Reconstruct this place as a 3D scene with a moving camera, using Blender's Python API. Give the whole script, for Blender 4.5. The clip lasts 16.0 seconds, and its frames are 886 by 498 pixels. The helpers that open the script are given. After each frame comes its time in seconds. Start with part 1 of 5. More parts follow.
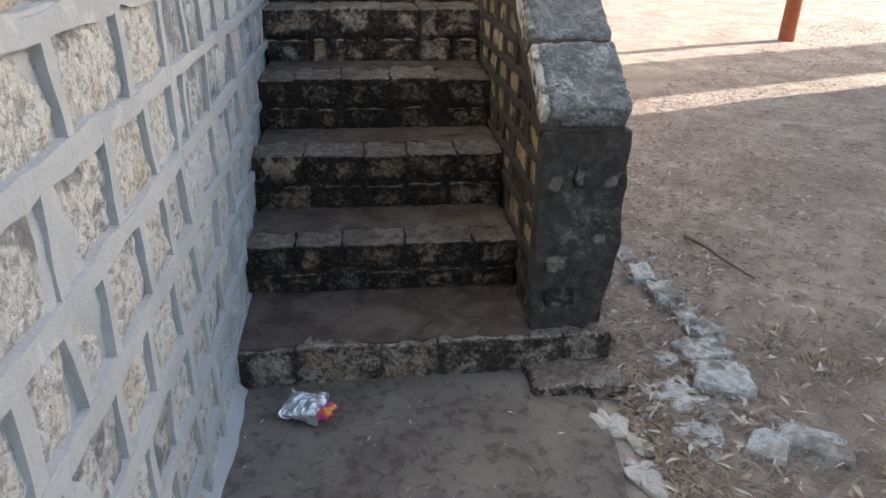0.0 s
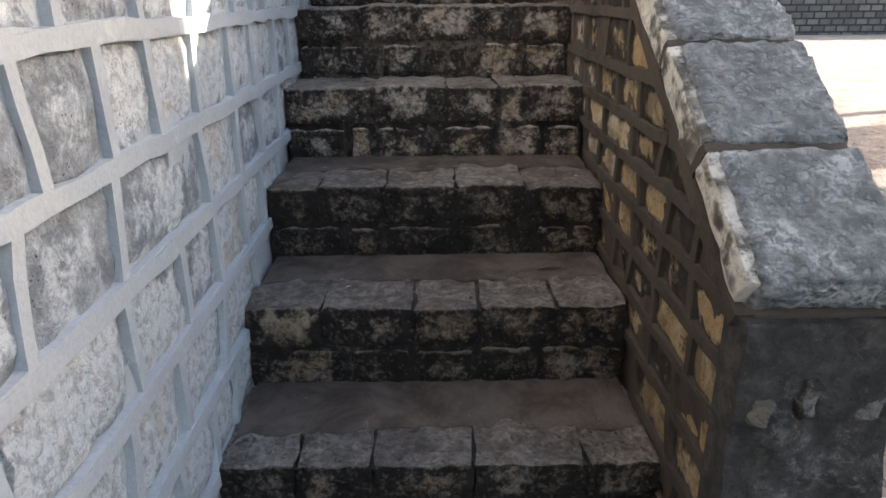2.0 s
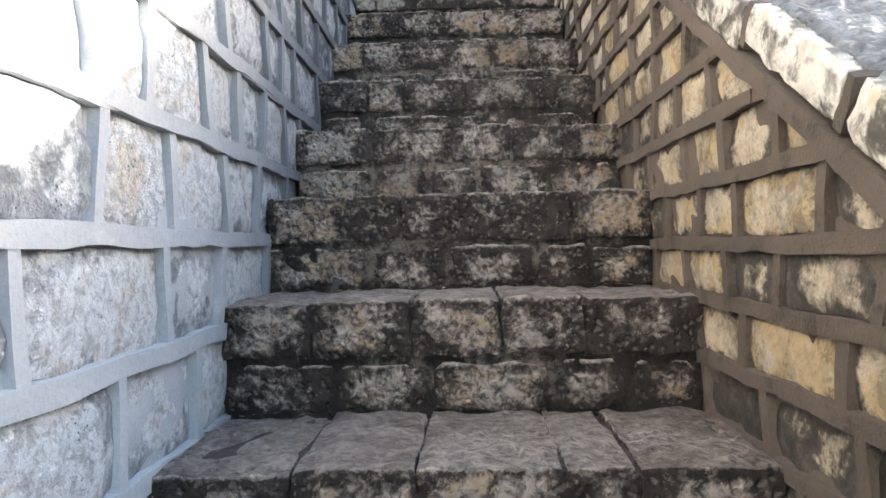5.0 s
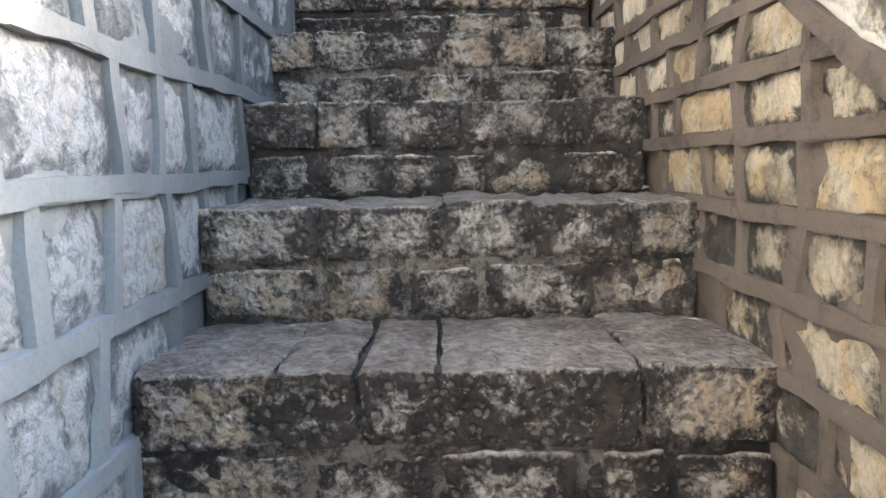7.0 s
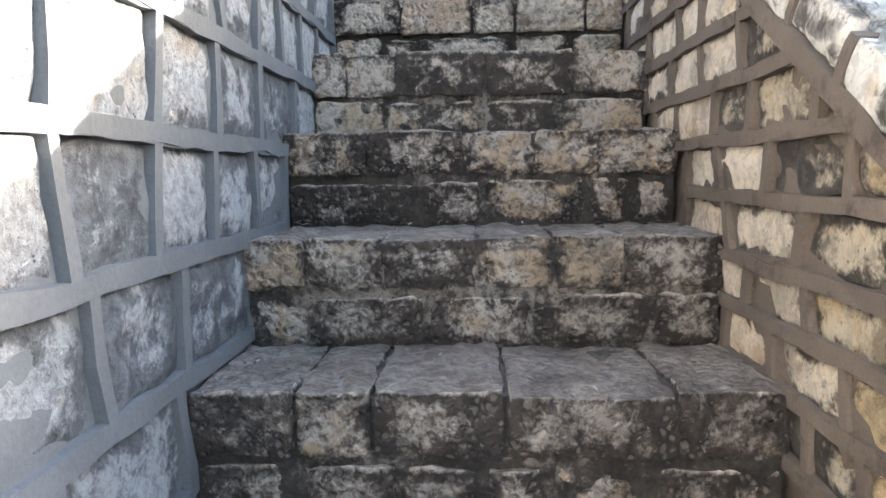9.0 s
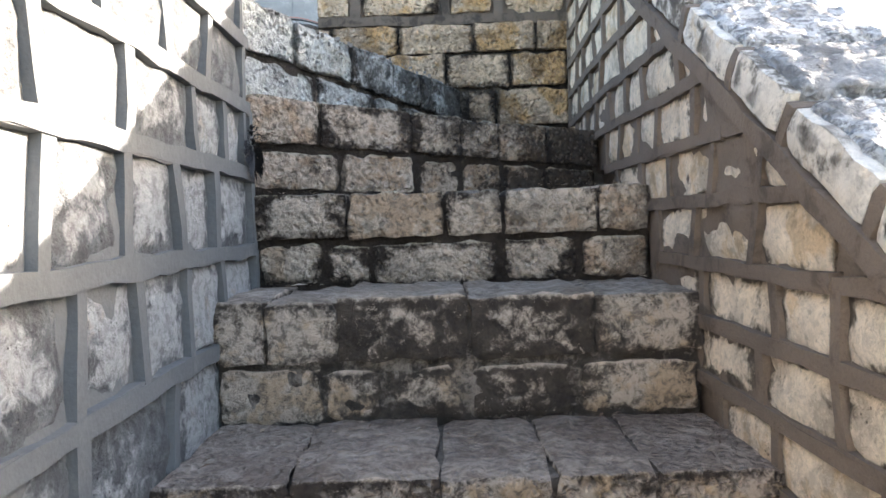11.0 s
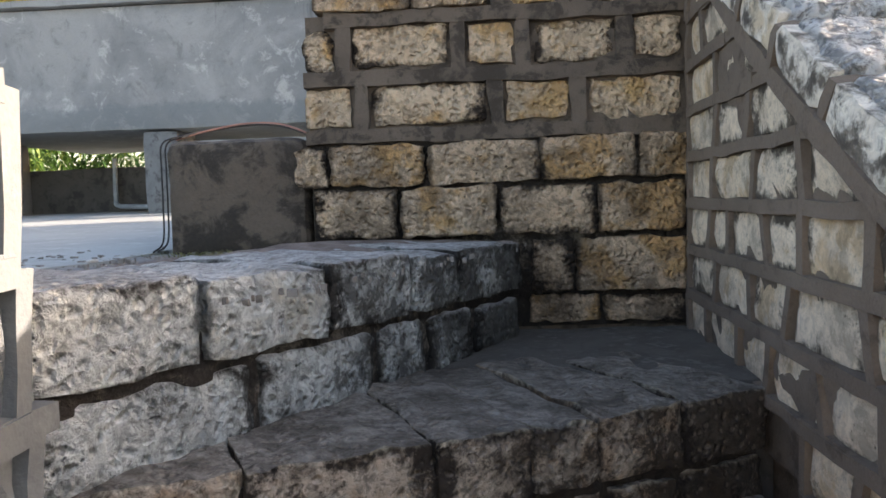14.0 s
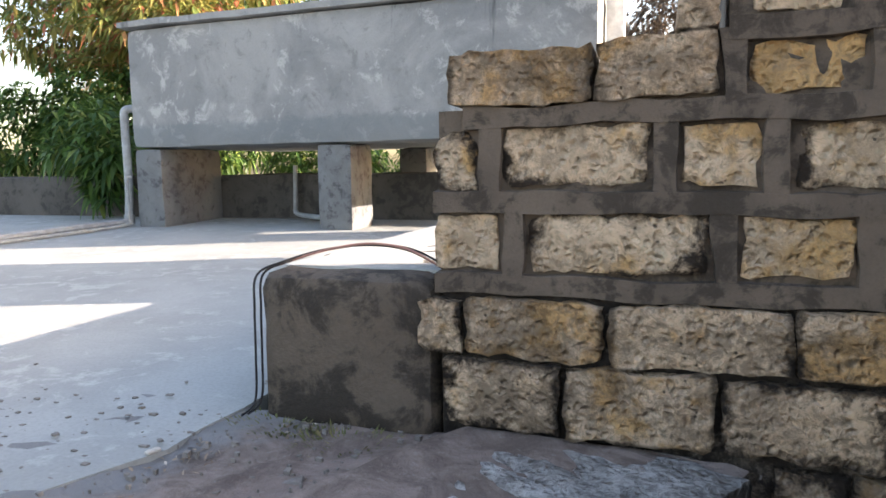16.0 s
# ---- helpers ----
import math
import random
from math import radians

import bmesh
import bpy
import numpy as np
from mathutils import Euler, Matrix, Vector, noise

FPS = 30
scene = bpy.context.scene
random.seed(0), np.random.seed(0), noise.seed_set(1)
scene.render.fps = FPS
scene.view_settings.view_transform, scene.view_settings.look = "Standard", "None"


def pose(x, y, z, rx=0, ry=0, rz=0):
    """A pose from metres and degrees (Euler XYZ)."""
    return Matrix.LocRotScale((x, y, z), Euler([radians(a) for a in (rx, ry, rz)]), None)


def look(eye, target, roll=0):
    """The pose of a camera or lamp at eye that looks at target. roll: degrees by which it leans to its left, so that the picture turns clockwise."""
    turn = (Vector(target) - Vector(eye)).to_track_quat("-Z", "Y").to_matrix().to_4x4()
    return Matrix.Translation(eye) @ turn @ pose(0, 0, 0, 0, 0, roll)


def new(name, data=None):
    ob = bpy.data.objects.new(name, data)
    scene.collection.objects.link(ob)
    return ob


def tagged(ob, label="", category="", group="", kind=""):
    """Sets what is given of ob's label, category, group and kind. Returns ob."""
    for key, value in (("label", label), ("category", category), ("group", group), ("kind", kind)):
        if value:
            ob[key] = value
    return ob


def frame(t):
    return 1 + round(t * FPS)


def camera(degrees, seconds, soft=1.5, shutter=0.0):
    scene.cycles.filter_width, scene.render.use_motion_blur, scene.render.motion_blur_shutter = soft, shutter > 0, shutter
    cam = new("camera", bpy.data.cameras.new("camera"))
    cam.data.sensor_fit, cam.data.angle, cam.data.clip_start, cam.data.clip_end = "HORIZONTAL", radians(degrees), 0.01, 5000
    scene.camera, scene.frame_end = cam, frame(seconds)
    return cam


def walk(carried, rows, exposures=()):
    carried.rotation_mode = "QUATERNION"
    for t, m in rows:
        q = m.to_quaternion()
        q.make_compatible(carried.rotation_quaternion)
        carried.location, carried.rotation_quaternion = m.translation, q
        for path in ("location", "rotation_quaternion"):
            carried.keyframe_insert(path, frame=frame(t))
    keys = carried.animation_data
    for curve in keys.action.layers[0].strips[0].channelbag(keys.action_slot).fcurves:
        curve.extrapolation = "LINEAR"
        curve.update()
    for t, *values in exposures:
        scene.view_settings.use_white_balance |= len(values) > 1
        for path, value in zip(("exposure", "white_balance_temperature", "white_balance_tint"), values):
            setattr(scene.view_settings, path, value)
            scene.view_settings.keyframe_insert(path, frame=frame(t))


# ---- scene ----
cam = camera(65.7, 16.0, soft=1.6)
PATH = [
    (0, (0.095, 0.333, 1.341), (0.305, 2.126, 0.479), 1.0),
    (0.5, (0.155, 0.471, 1.311), (0.206, 2.274, 0.447), -0.9),
    (1, (0.164, 0.634, 1.297), (0.152, 2.42, 0.394), 1.1),
    (1.5, (0.133, 0.969, 1.281), (0.132, 2.807, 0.493), 0.9),
    (2, (0.139, 1.324, 1.26), (0.162, 3.2, 0.566), -0.4),
    (2.5, (0.163, 1.691, 1.303), (0.145, 3.6, 0.706), 0.4),
    (3, (0.15, 2.014, 1.322), (0.134, 3.975, 0.925), -1.5),
    (3.5, (0.169, 2.262, 1.331), (0.139, 4.244, 1.063), -1.0),
    (4, (0.199, 2.417, 1.368), (0.042, 4.4, 1.16), -0.2),
    (4.5, (0.165, 2.64, 1.412), (0.121, 4.639, 1.397), -1.1),
    (4.7, (0.153, 2.722, 1.473), (0.101, 4.722, 1.473), -1.2),
    (7, (0.128, 3.585, 2.008), (0.13, 5.569, 1.756), -1.1),
    (7.5, (0.113, 3.737, 2.106), (0.06, 5.73, 1.951), -0.3),
    (8, (0.131, 3.879, 2.266), (0.034, 5.87, 2.108), -0.6),
    (10.3, (0.104, 4.642, 2.822), (0.066, 6.619, 2.524), -1.7),
    (10.5, (0.089, 4.714, 2.886), (0.112, 6.7, 2.645), -1.4),
    (11, (0.105, 4.875, 3.014), (0.12, 6.874, 2.935), -1.8),
    (11.5, (0.17, 5.025, 3.201), (0.063, 7.018, 3.076), -1.4),
    (12, (0.155, 5.194, 3.25), (0.049, 7.192, 3.214), -2.3),
    (12.5, (0.107, 5.375, 3.402), (0.075, 7.366, 3.215), -2.9),
    (13, (0.096, 5.517, 3.468), (0.106, 7.513, 3.334), -2.3),
    (13.5, (0.129, 5.677, 3.58), (0.055, 7.665, 3.371), -2.9),
    (14, (0.121, 5.865, 3.677), (0.001, 7.856, 3.527), -1.9),
    (14.5, (0.076, 6.056, 3.822), (-0.003, 8.038, 3.567), -3.4),
    (15, (0.13, 6.223, 3.883), (-0.166, 8.187, 3.645), -2.4),
    (15.5, (0.142, 6.36, 4.028), (-0.391, 8.262, 3.717), -0.8),
    (16, (0.097, 6.505, 4.08), (-0.563, 8.378, 3.838), -0.9),
]
SKY, SUN = 0.15, 4.6
EXPOSURES = [(0.0, 1.95, 6400, 12), (0.5, 2.05, 6400, 12), (1.5, 2.15, 6350, 12), (2.5, 2.46, 6450, 14), (3.5, 2.62, 6400, 14), (4.0, 2.75, 6350, 14), (4.5, 2.97, 6250, 12), (8.0, 3.50, 6150, 11), (10.5, 3.52, 6500, 14),
             (11.0, 3.22, 6600, 14), (11.5, 2.74, 6550, 13), (12.0, 2.72, 6750, 8), (13.0, 2.48, 7050, 11), (13.5, 2.20, 7350, 16), (14.0, 2.36, 7200, 19), (14.5, 2.87, 7200, 22), (15.0, 2.9, 7250, 22), (15.5, 2.82, 7250, 21), (16.0, 2.52, 7250, 20)]
walk(cam, [(t, look(eye, target, roll)) for t, eye, target, roll in PATH],
     exposures=EXPOSURES)

# ---- world and sun ----
SUN_DIR = Vector((1.0, 0.35, 0.277)).normalized()
world = bpy.data.worlds.new("world")
scene.world = world
world.use_nodes = True
wn = world.node_tree
sky = wn.nodes.new("ShaderNodeTexSky")
sky.sky_type = "NISHITA"
sky.sun_disc = False
sky.sun_elevation = math.asin(SUN_DIR.z)
sky.sun_rotation = math.atan2(SUN_DIR.x, SUN_DIR.y)
sky.air_density, sky.dust_density, sky.ozone_density = 1.0, 2.5, 1.0
wn.links.new(sky.outputs["Color"], wn.nodes["Background"].inputs["Color"])
wn.nodes["Background"].inputs["Strength"].default_value = SKY
sun = new("sun", bpy.data.lights.new("sun", "SUN"))
sun.data.energy, sun.data.angle, sun.data.color = SUN, radians(0.5), (1.0, 0.93, 0.82)
sun.matrix_world = look(SUN_DIR * 40, (0, 0, 0))


# ---- materials ----
class Nodes:
    """A short hand for node trees."""
    def __init__(self, name):
        self.mat = bpy.data.materials.new(name)
        self.mat.use_nodes = True
        self.t = self.mat.node_tree
        self.bsdf = self.t.nodes["Principled BSDF"]

    def node(self, kind, **inputs):
        n = self.t.nodes.new(kind)
        for k, v in inputs.items():
            self.put(n.inputs[k.replace("_", " ")], v)
        return n

    def put(self, socket, v):
        if isinstance(v, bpy.types.NodeSocket):
            self.t.links.new(v, socket)
        else:
            socket.default_value = v

    def coord(self, which="Object"):
        return self.t.nodes.new("ShaderNodeTexCoord").outputs[which]

    def world_pos(self):
        return self.t.nodes.new("ShaderNodeNewGeometry").outputs["Position"]

    def noise(self, scale, detail=4.0, rough=0.6, vec=None, distort=0.0):
        n = self.node("ShaderNodeTexNoise", Scale=scale, Detail=detail, Roughness=rough, Distortion=distort)
        self.put(n.inputs["Vector"], vec if vec is not None else self.world_pos())
        return n.outputs["Fac"]

    def cells(self, scale, vec=None):
        n = self.node("ShaderNodeTexVoronoi", Scale=scale)
        self.put(n.inputs["Vector"], vec if vec is not None else self.world_pos())
        return n.outputs["Distance"]

    def ramp(self, fac, lo, hi, a=0.0, b=1.0):
        n = self.node("ShaderNodeMapRange")
        n.interpolation_type = "SMOOTHSTEP"
        self.put(n.inputs["Value"], fac)
        for k, v in (("From Min", lo), ("From Max", hi), ("To Min", a), ("To Max", b)):
            self.put(n.inputs[k], v)
        return n.outputs["Result"]

    def math(self, op, a, b=0.0):
        n = self.t.nodes.new("ShaderNodeMath")
        n.operation = op
        self.put(n.inputs[0], a)
        self.put(n.inputs[1], b)
        return n.outputs[0]

    def mix(self, fac, a, b, blend="MIX"):
        n = self.t.nodes.new("ShaderNodeMix")
        n.data_type, n.blend_type = "RGBA", blend
        self.put(n.inputs["Factor"], fac)
        for s, v in ((n.inputs[6], a), (n.inputs[7], b)):
            self.put(s, (*v, 1.0) if isinstance(v, tuple) and len(v) == 3 else v)
        return n.outputs[2]

    def toned_by_y(self, col, y_tone):
        """Light and shade painted up the stairs: (from y, to y, colour share left)."""
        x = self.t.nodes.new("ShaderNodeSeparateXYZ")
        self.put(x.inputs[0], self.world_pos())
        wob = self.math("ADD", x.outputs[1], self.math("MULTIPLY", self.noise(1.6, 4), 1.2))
        k = self.ramp(wob, y_tone[0] + 0.6, y_tone[1] + 0.6, 1.0, y_tone[2])
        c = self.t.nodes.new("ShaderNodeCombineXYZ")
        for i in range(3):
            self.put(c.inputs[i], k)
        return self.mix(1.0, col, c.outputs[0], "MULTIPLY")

    def random(self):
        return self.t.nodes.new("ShaderNodeObjectInfo").outputs["Random"]

    def done(self, colour, rough=0.9, bump=None, strength=0.5, distance=0.01):
        self.put(self.bsdf.inputs["Base Color"], (*colour, 1.0) if isinstance(colour, tuple) else colour)
        self.put(self.bsdf.inputs["Roughness"], rough)
        self.bsdf.inputs["Specular IOR Level"].default_value = 0.25
        if bump is not None:
            b = self.node("ShaderNodeBump", Height=bump, Strength=strength, Distance=distance)
            self.put(self.bsdf.inputs["Normal"], b.outputs["Normal"])
        return self.mat


def stone_material(name, pale, warm, smear, cover, warmth=0.3, relief=0.014, chips=0.6, dusty=0.0, lip_pale=0.0, streaks=0.0, rim=0.05, coarse=1.0, spread_r=0.26, dust_a=(0.20, 0.155, 0.125), dust_b=(0.40, 0.35, 0.30), y_tone=None, soft=1.0, grime=0.0, hewn=0.0, side_dark=None):
    """Hewn limestone: pale broken patches that show through a smear of cement, soot and damp, with pits and chips."""
    n = Nodes(name)
    p = n.world_pos()
    big = n.noise(6.0 * coarse, 6, 0.7, p, 0.2)
    mid = n.noise(21.0 * coarse, 6, 0.7, p, 0.35)
    chip = n.noise(46.0 * coarse, 6, 0.78, p, 0.45)
    fine = n.noise(150.0 * coarse, 4, 0.7, p)
    rnd = n.random()
    g = n.t.nodes.new("ShaderNodeSeparateXYZ")
    n.t.links.new(n.coord("Generated"), g.inputs[0])
    ex = n.math("SUBTRACT", 0.5, n.math("ABSOLUTE", n.math("SUBTRACT", g.outputs[0], 0.5)))
    ez = n.math("SUBTRACT", 0.5, n.math("ABSOLUTE", n.math("SUBTRACT", g.outputs[2], 0.5)))
    edge = n.math("MINIMUM", ex, ez)
    val = n.math("ADD", n.math("MULTIPLY", big, 0.62), n.math("MULTIPLY", mid, 0.42))
    val = n.math("ADD", val, n.math("MULTIPLY", n.math("SUBTRACT", rnd, 0.5), spread_r))
    val = n.math("ADD", val, n.math("MULTIPLY", n.math("MINIMUM", edge, 0.3), 0.55))
    thr = 0.80 - 0.30 * cover
    patch = n.ramp(n.math("ADD", val, n.math("MULTIPLY", n.math("SUBTRACT", chip, 0.5), 0.35 * (soft - 1.0))), thr - 0.035 * soft, thr + 0.045 * soft)
    col = n.mix(n.ramp(n.math("ADD", n.noise(13.0 * coarse, 4, 0.6, p), n.math("MULTIPLY", rnd, 0.25)), 0.74 - warmth * 0.35, 0.86 - warmth * 0.3), pale, warm)
    col = n.mix(n.math("MULTIPLY", n.ramp(chip, 0.54, 0.40), chips), col, tuple(c * 0.30 for c in pale))
    col = n.mix(n.math("MULTIPLY", n.ramp(chip, 0.56, 0.70), chips * 0.6), col, tuple(min(0.8, c * 1.25) for c in pale))
    dk = n.mix(n.ramp(mid, 0.35, 0.68), tuple(c * 0.62 for c in smear), tuple(c * 1.35 for c in smear))
    dk = n.mix(n.math("MULTIPLY", n.ramp(fine, 0.45, 0.7), 0.3), dk, tuple(c * 0.5 for c in smear))
    if y_tone:
        dk = n.toned_by_y(dk, y_tone)
    if streaks:
        dk = n.mix(n.math("MULTIPLY", n.ramp(chip, 0.585, 0.68), streaks), dk, pale)
    if y_tone and y_tone[2] < 1.0:
        col = n.toned_by_y(col, (y_tone[0], y_tone[1], 0.25 + 0.75 * y_tone[2]))
    col = n.mix(patch, dk, col)
    if grime:
        spots = n.math("ADD", n.math("MULTIPLY", n.noise(4.6, 7, 0.78, p, 0.15), 0.65), n.math("MULTIPLY", chip, 0.35))
        if side_dark:
            # black stains, with the corner's shade added towards the parapet side
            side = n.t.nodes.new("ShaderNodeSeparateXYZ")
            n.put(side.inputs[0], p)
            spots = n.math("ADD", spots, n.ramp(side.outputs[0], side_dark[0], side_dark[1], -0.04, side_dark[2]))
        col = n.mix(n.math("MULTIPLY", n.ramp(spots, 0.48, 0.57), grime), col, tuple(c * 0.5 for c in smear))
    pits = n.ramp(n.cells(75 * coarse, p), 0.20, 0.06)
    pits = n.math("MULTIPLY", pits, n.ramp(n.noise(9 * coarse, 3, 0.6, p), 0.52, 0.62))
    col = n.mix(n.math("MULTIPLY", pits, 0.85), col, tuple(c * 0.12 for c in pale))
    # soot along each stone's edge, with the pointing's shadow line painted in
    if rim:
        line = n.ramp(n.math("ADD", edge, n.math("MULTIPLY", n.math("SUBTRACT", mid, 0.5), 0.10)), rim + 0.025, rim - 0.02)
        col = n.mix(n.math("MULTIPLY", line, 0.7), col, tuple(c * 0.35 for c in smear))
    # worn lip, with the sky's highlight along the tread edge painted in
    if lip_pale:
        lip = n.ramp(n.math("ADD", g.outputs[2], n.math("MULTIPLY", n.math("SUBTRACT", chip, 0.5), 0.30)), 0.88, 0.99)
        col = n.mix(n.math("MULTIPLY", lip, lip_pale), col, tuple(min(0.8, c * 1.35) for c in pale))
    if dusty:
        nz = n.t.nodes.new("ShaderNodeSeparateXYZ")
        n.t.links.new(n.t.nodes.new("ShaderNodeNewGeometry").outputs["True Normal"], nz.inputs[0])
        up = n.ramp(nz.outputs[2], 0.6, 0.95)
        dust = n.mix(n.ramp(n.math("ADD", n.math("MULTIPLY", big, 0.6), n.math("MULTIPLY", mid, 0.5)), 0.42, 0.68), dust_a, dust_b)
        dust = n.mix(n.math("MULTIPLY", n.ramp(chip, 0.56, 0.42), 0.5), dust, (0.12, 0.10, 0.085))
        col = n.mix(n.math("MULTIPLY", up, dusty), col, dust)
    h = n.math("ADD", n.math("MULTIPLY", chip, 0.9), n.math("MULTIPLY", mid, 0.8))
    if hewn:
        shift = n.t.nodes.new("ShaderNodeVectorMath")
        n.put(shift.inputs[0], p)
        wob = n.node("ShaderNodeTexNoise", Scale=30.0, Detail=3.0)
        n.put(wob.inputs["Vector"], p)
        scaled = n.t.nodes.new("ShaderNodeVectorMath")
        scaled.operation = "SCALE"
        n.put(scaled.inputs[0], wob.outputs["Color"])
        scaled.inputs["Scale"].default_value = 0.03
        n.put(shift.inputs[1], scaled.outputs[0])
        pecks = n.ramp(n.cells(52.0, shift.outputs[0]), 0.12, 0.55)
        col = n.mix(n.math("MULTIPLY", n.ramp(pecks, 0.6, 0.1), hewn), col, tuple(c * 0.55 for c in pale))
        h = n.math("ADD", h, n.math("MULTIPLY", pecks, 0.6))
    h = n.math("SUBTRACT", n.math("ADD", h, n.math("MULTIPLY", fine, 0.2)), n.math("MULTIPLY", pits, 0.5))
    return n.done(col, 0.93, h, 1.0, relief)


def cement_material(name, a, b, stain, scale=1.0, stains=0.5, relief=0.004, rough=0.88, y_tone=None):
    n = Nodes(name)
    p = n.world_pos()
    big, mid, fine = n.noise(2.2 * scale, 5, 0.65, p, 0.5), n.noise(11 * scale, 6, 0.7, p, 0.4), n.noise(120 * scale, 3, 0.6, p)
    col = n.mix(n.ramp(big, 0.3, 0.7), a, b)
    col = n.mix(n.math("MULTIPLY", n.ramp(n.math("ADD", mid, n.math("MULTIPLY", big, 0.5)), 0.98 - 0.4 * stains, 1.12 - 0.4 * stains), 0.8), col, stain)
    col = n.mix(n.math("MULTIPLY", n.ramp(fine, 0.4, 0.7), 0.22), col, tuple(c * 0.5 for c in a))
    if y_tone:
        col = n.toned_by_y(col, y_tone)
    h = n.math("ADD", mid, n.math("MULTIPLY", fine, 0.5))
    return n.done(col, rough, h, 0.6, relief)


def plain_material(name, colour, rough=0.6, metal=0.0, vary=0.15):
    n = Nodes(name)
    f = n.noise(14.0, 4)
    n.bsdf.inputs["Metallic"].default_value = metal
    return n.done(n.mix(n.ramp(f, 0.3, 0.7), colour, tuple(c * (1 - vary * 2) for c in colour)), rough, n.noise(60, 4), 0.2, 0.003)


# one riser stone in several tones: dim below, glare above, put into colour
M_RISER_LOW = stone_material("riser_stone_dark", (0.29, 0.235, 0.188), (0.31, 0.225, 0.15), (0.036, 0.027, 0.021), 0.32, 0.3, 0.028, 0.8, 0.9, 0.8, 0.30, 0.0, spread_r=0.12, hewn=0.45, soft=2.4,
                             dust_a=(0.18, 0.14, 0.115), dust_b=(0.48, 0.40, 0.335))
M_RISER_TAN = stone_material("tan_step_stone", (0.46, 0.36, 0.255), (0.44, 0.32, 0.19), (0.045, 0.035, 0.028), 0.72, 0.3, 0.028, 0.7, 0.9, 0.8, 0.35, 0.05, soft=1.9,
                             dust_a=(0.12, 0.093, 0.077), dust_b=(0.36, 0.30, 0.25), grime=0.5)
M_RISER_HIGH = stone_material("riser_stone_pale", (0.56, 0.475, 0.395), (0.50, 0.37, 0.25), (0.084, 0.066, 0.054), 0.54, 0.28, 0.030, 0.85, 0.9, 0.95, 0.85, 0.0, spread_r=0.12, hewn=0.45, soft=2.1,
                              dust_a=(0.20, 0.158, 0.13), dust_b=(0.47, 0.40, 0.34), grime=0.3)
M_RISER = stone_material("riser_stone", (0.52, 0.435, 0.36), (0.47, 0.345, 0.23), (0.060, 0.046, 0.037), 0.46, 0.3, 0.030, 0.85, 0.9, 0.95, 0.8, 0.0, spread_r=0.12, hewn=0.45, soft=2.0,
                         dust_a=(0.21, 0.163, 0.133), dust_b=(0.49, 0.41, 0.345))
M_SOOT = stone_material("blackened_stone", (0.27, 0.255, 0.235), (0.24, 0.21, 0.17), (0.088, 0.080, 0.072), 0.34, 0.20, 0.024, 0.7, 0.0, 0.0, 0.4, 0.0, spread_r=0.12, soft=2.2)
M_END_STONE = stone_material("sooty_stone", (0.26, 0.245, 0.22), (0.24, 0.20, 0.15), (0.046, 0.041, 0.036), 0.50, 0.20, 0.020, 0.6, spread_r=0.3, rim=0.08, soft=1.8)
M_RISER_MID = stone_material("riser_stone_mid", (0.58, 0.49, 0.40), (0.52, 0.39, 0.265), (0.072, 0.058, 0.047), 0.58, 0.22, 0.028, 0.8, 0.85, 0.8, 0.8, 0.02, spread_r=0.22,
                             dust_a=(0.21, 0.175, 0.142), dust_b=(0.46, 0.41, 0.36), soft=1.8)
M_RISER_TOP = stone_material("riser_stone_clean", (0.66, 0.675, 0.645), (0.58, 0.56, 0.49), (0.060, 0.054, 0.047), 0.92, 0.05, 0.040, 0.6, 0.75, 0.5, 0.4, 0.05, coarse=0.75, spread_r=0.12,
                             dust_a=(0.42, 0.41, 0.39), dust_b=(0.72, 0.715, 0.70), soft=1.5, grime=0.85, hewn=0.25, side_dark=(-0.30, 0.25, 0.12))
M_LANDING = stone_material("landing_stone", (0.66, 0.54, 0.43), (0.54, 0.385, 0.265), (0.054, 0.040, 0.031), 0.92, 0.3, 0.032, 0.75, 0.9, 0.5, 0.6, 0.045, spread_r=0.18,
                           dust_a=(0.11, 0.094, 0.078), dust_b=(0.40, 0.365, 0.325), soft=1.6, grime=0.9, hewn=0.3, side_dark=(0.0, 0.60, 0.12))
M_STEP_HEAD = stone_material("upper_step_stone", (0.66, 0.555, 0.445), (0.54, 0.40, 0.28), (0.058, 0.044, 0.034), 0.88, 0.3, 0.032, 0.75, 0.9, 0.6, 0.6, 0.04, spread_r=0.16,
                             dust_a=(0.13, 0.112, 0.095), dust_b=(0.42, 0.38, 0.335), soft=1.7, grime=0.7, hewn=0.3, side_dark=(0.3, 0.75, 0.06))
M_HEAD_MORTAR = stone_material("brown_head_mortar", (0.17, 0.135, 0.10), (0.15, 0.11, 0.075), (0.046, 0.035, 0.027), 0.32, 0.2, 0.030, 0.8, 0.9, 0.0, 0.4, 0.0, soft=2.2, dust_a=(0.075, 0.064, 0.054), dust_b=(0.20, 0.178, 0.155))
# upper stretch darkened by the last tuple: shade put into the stone's colour
M_WALL_L = stone_material("pale_wall_stone", (0.71, 0.72, 0.71), (0.66, 0.60, 0.52), (0.385, 0.40, 0.41), 0.70, 0.0, 0.014, 0.5, rim=0.015, spread_r=0.2, soft=1.4, coarse=1.0, y_tone=(3.5, 5.2, 0.34))
M_WALL_LOW = stone_material("rough_pale_wall_stone", (0.80, 0.78, 0.73), (0.74, 0.64, 0.53), (0.40, 0.40, 0.395), 0.84, 0.06, 0.020, 0.7, rim=0.02, spread_r=0.2, soft=1.5, coarse=0.9)
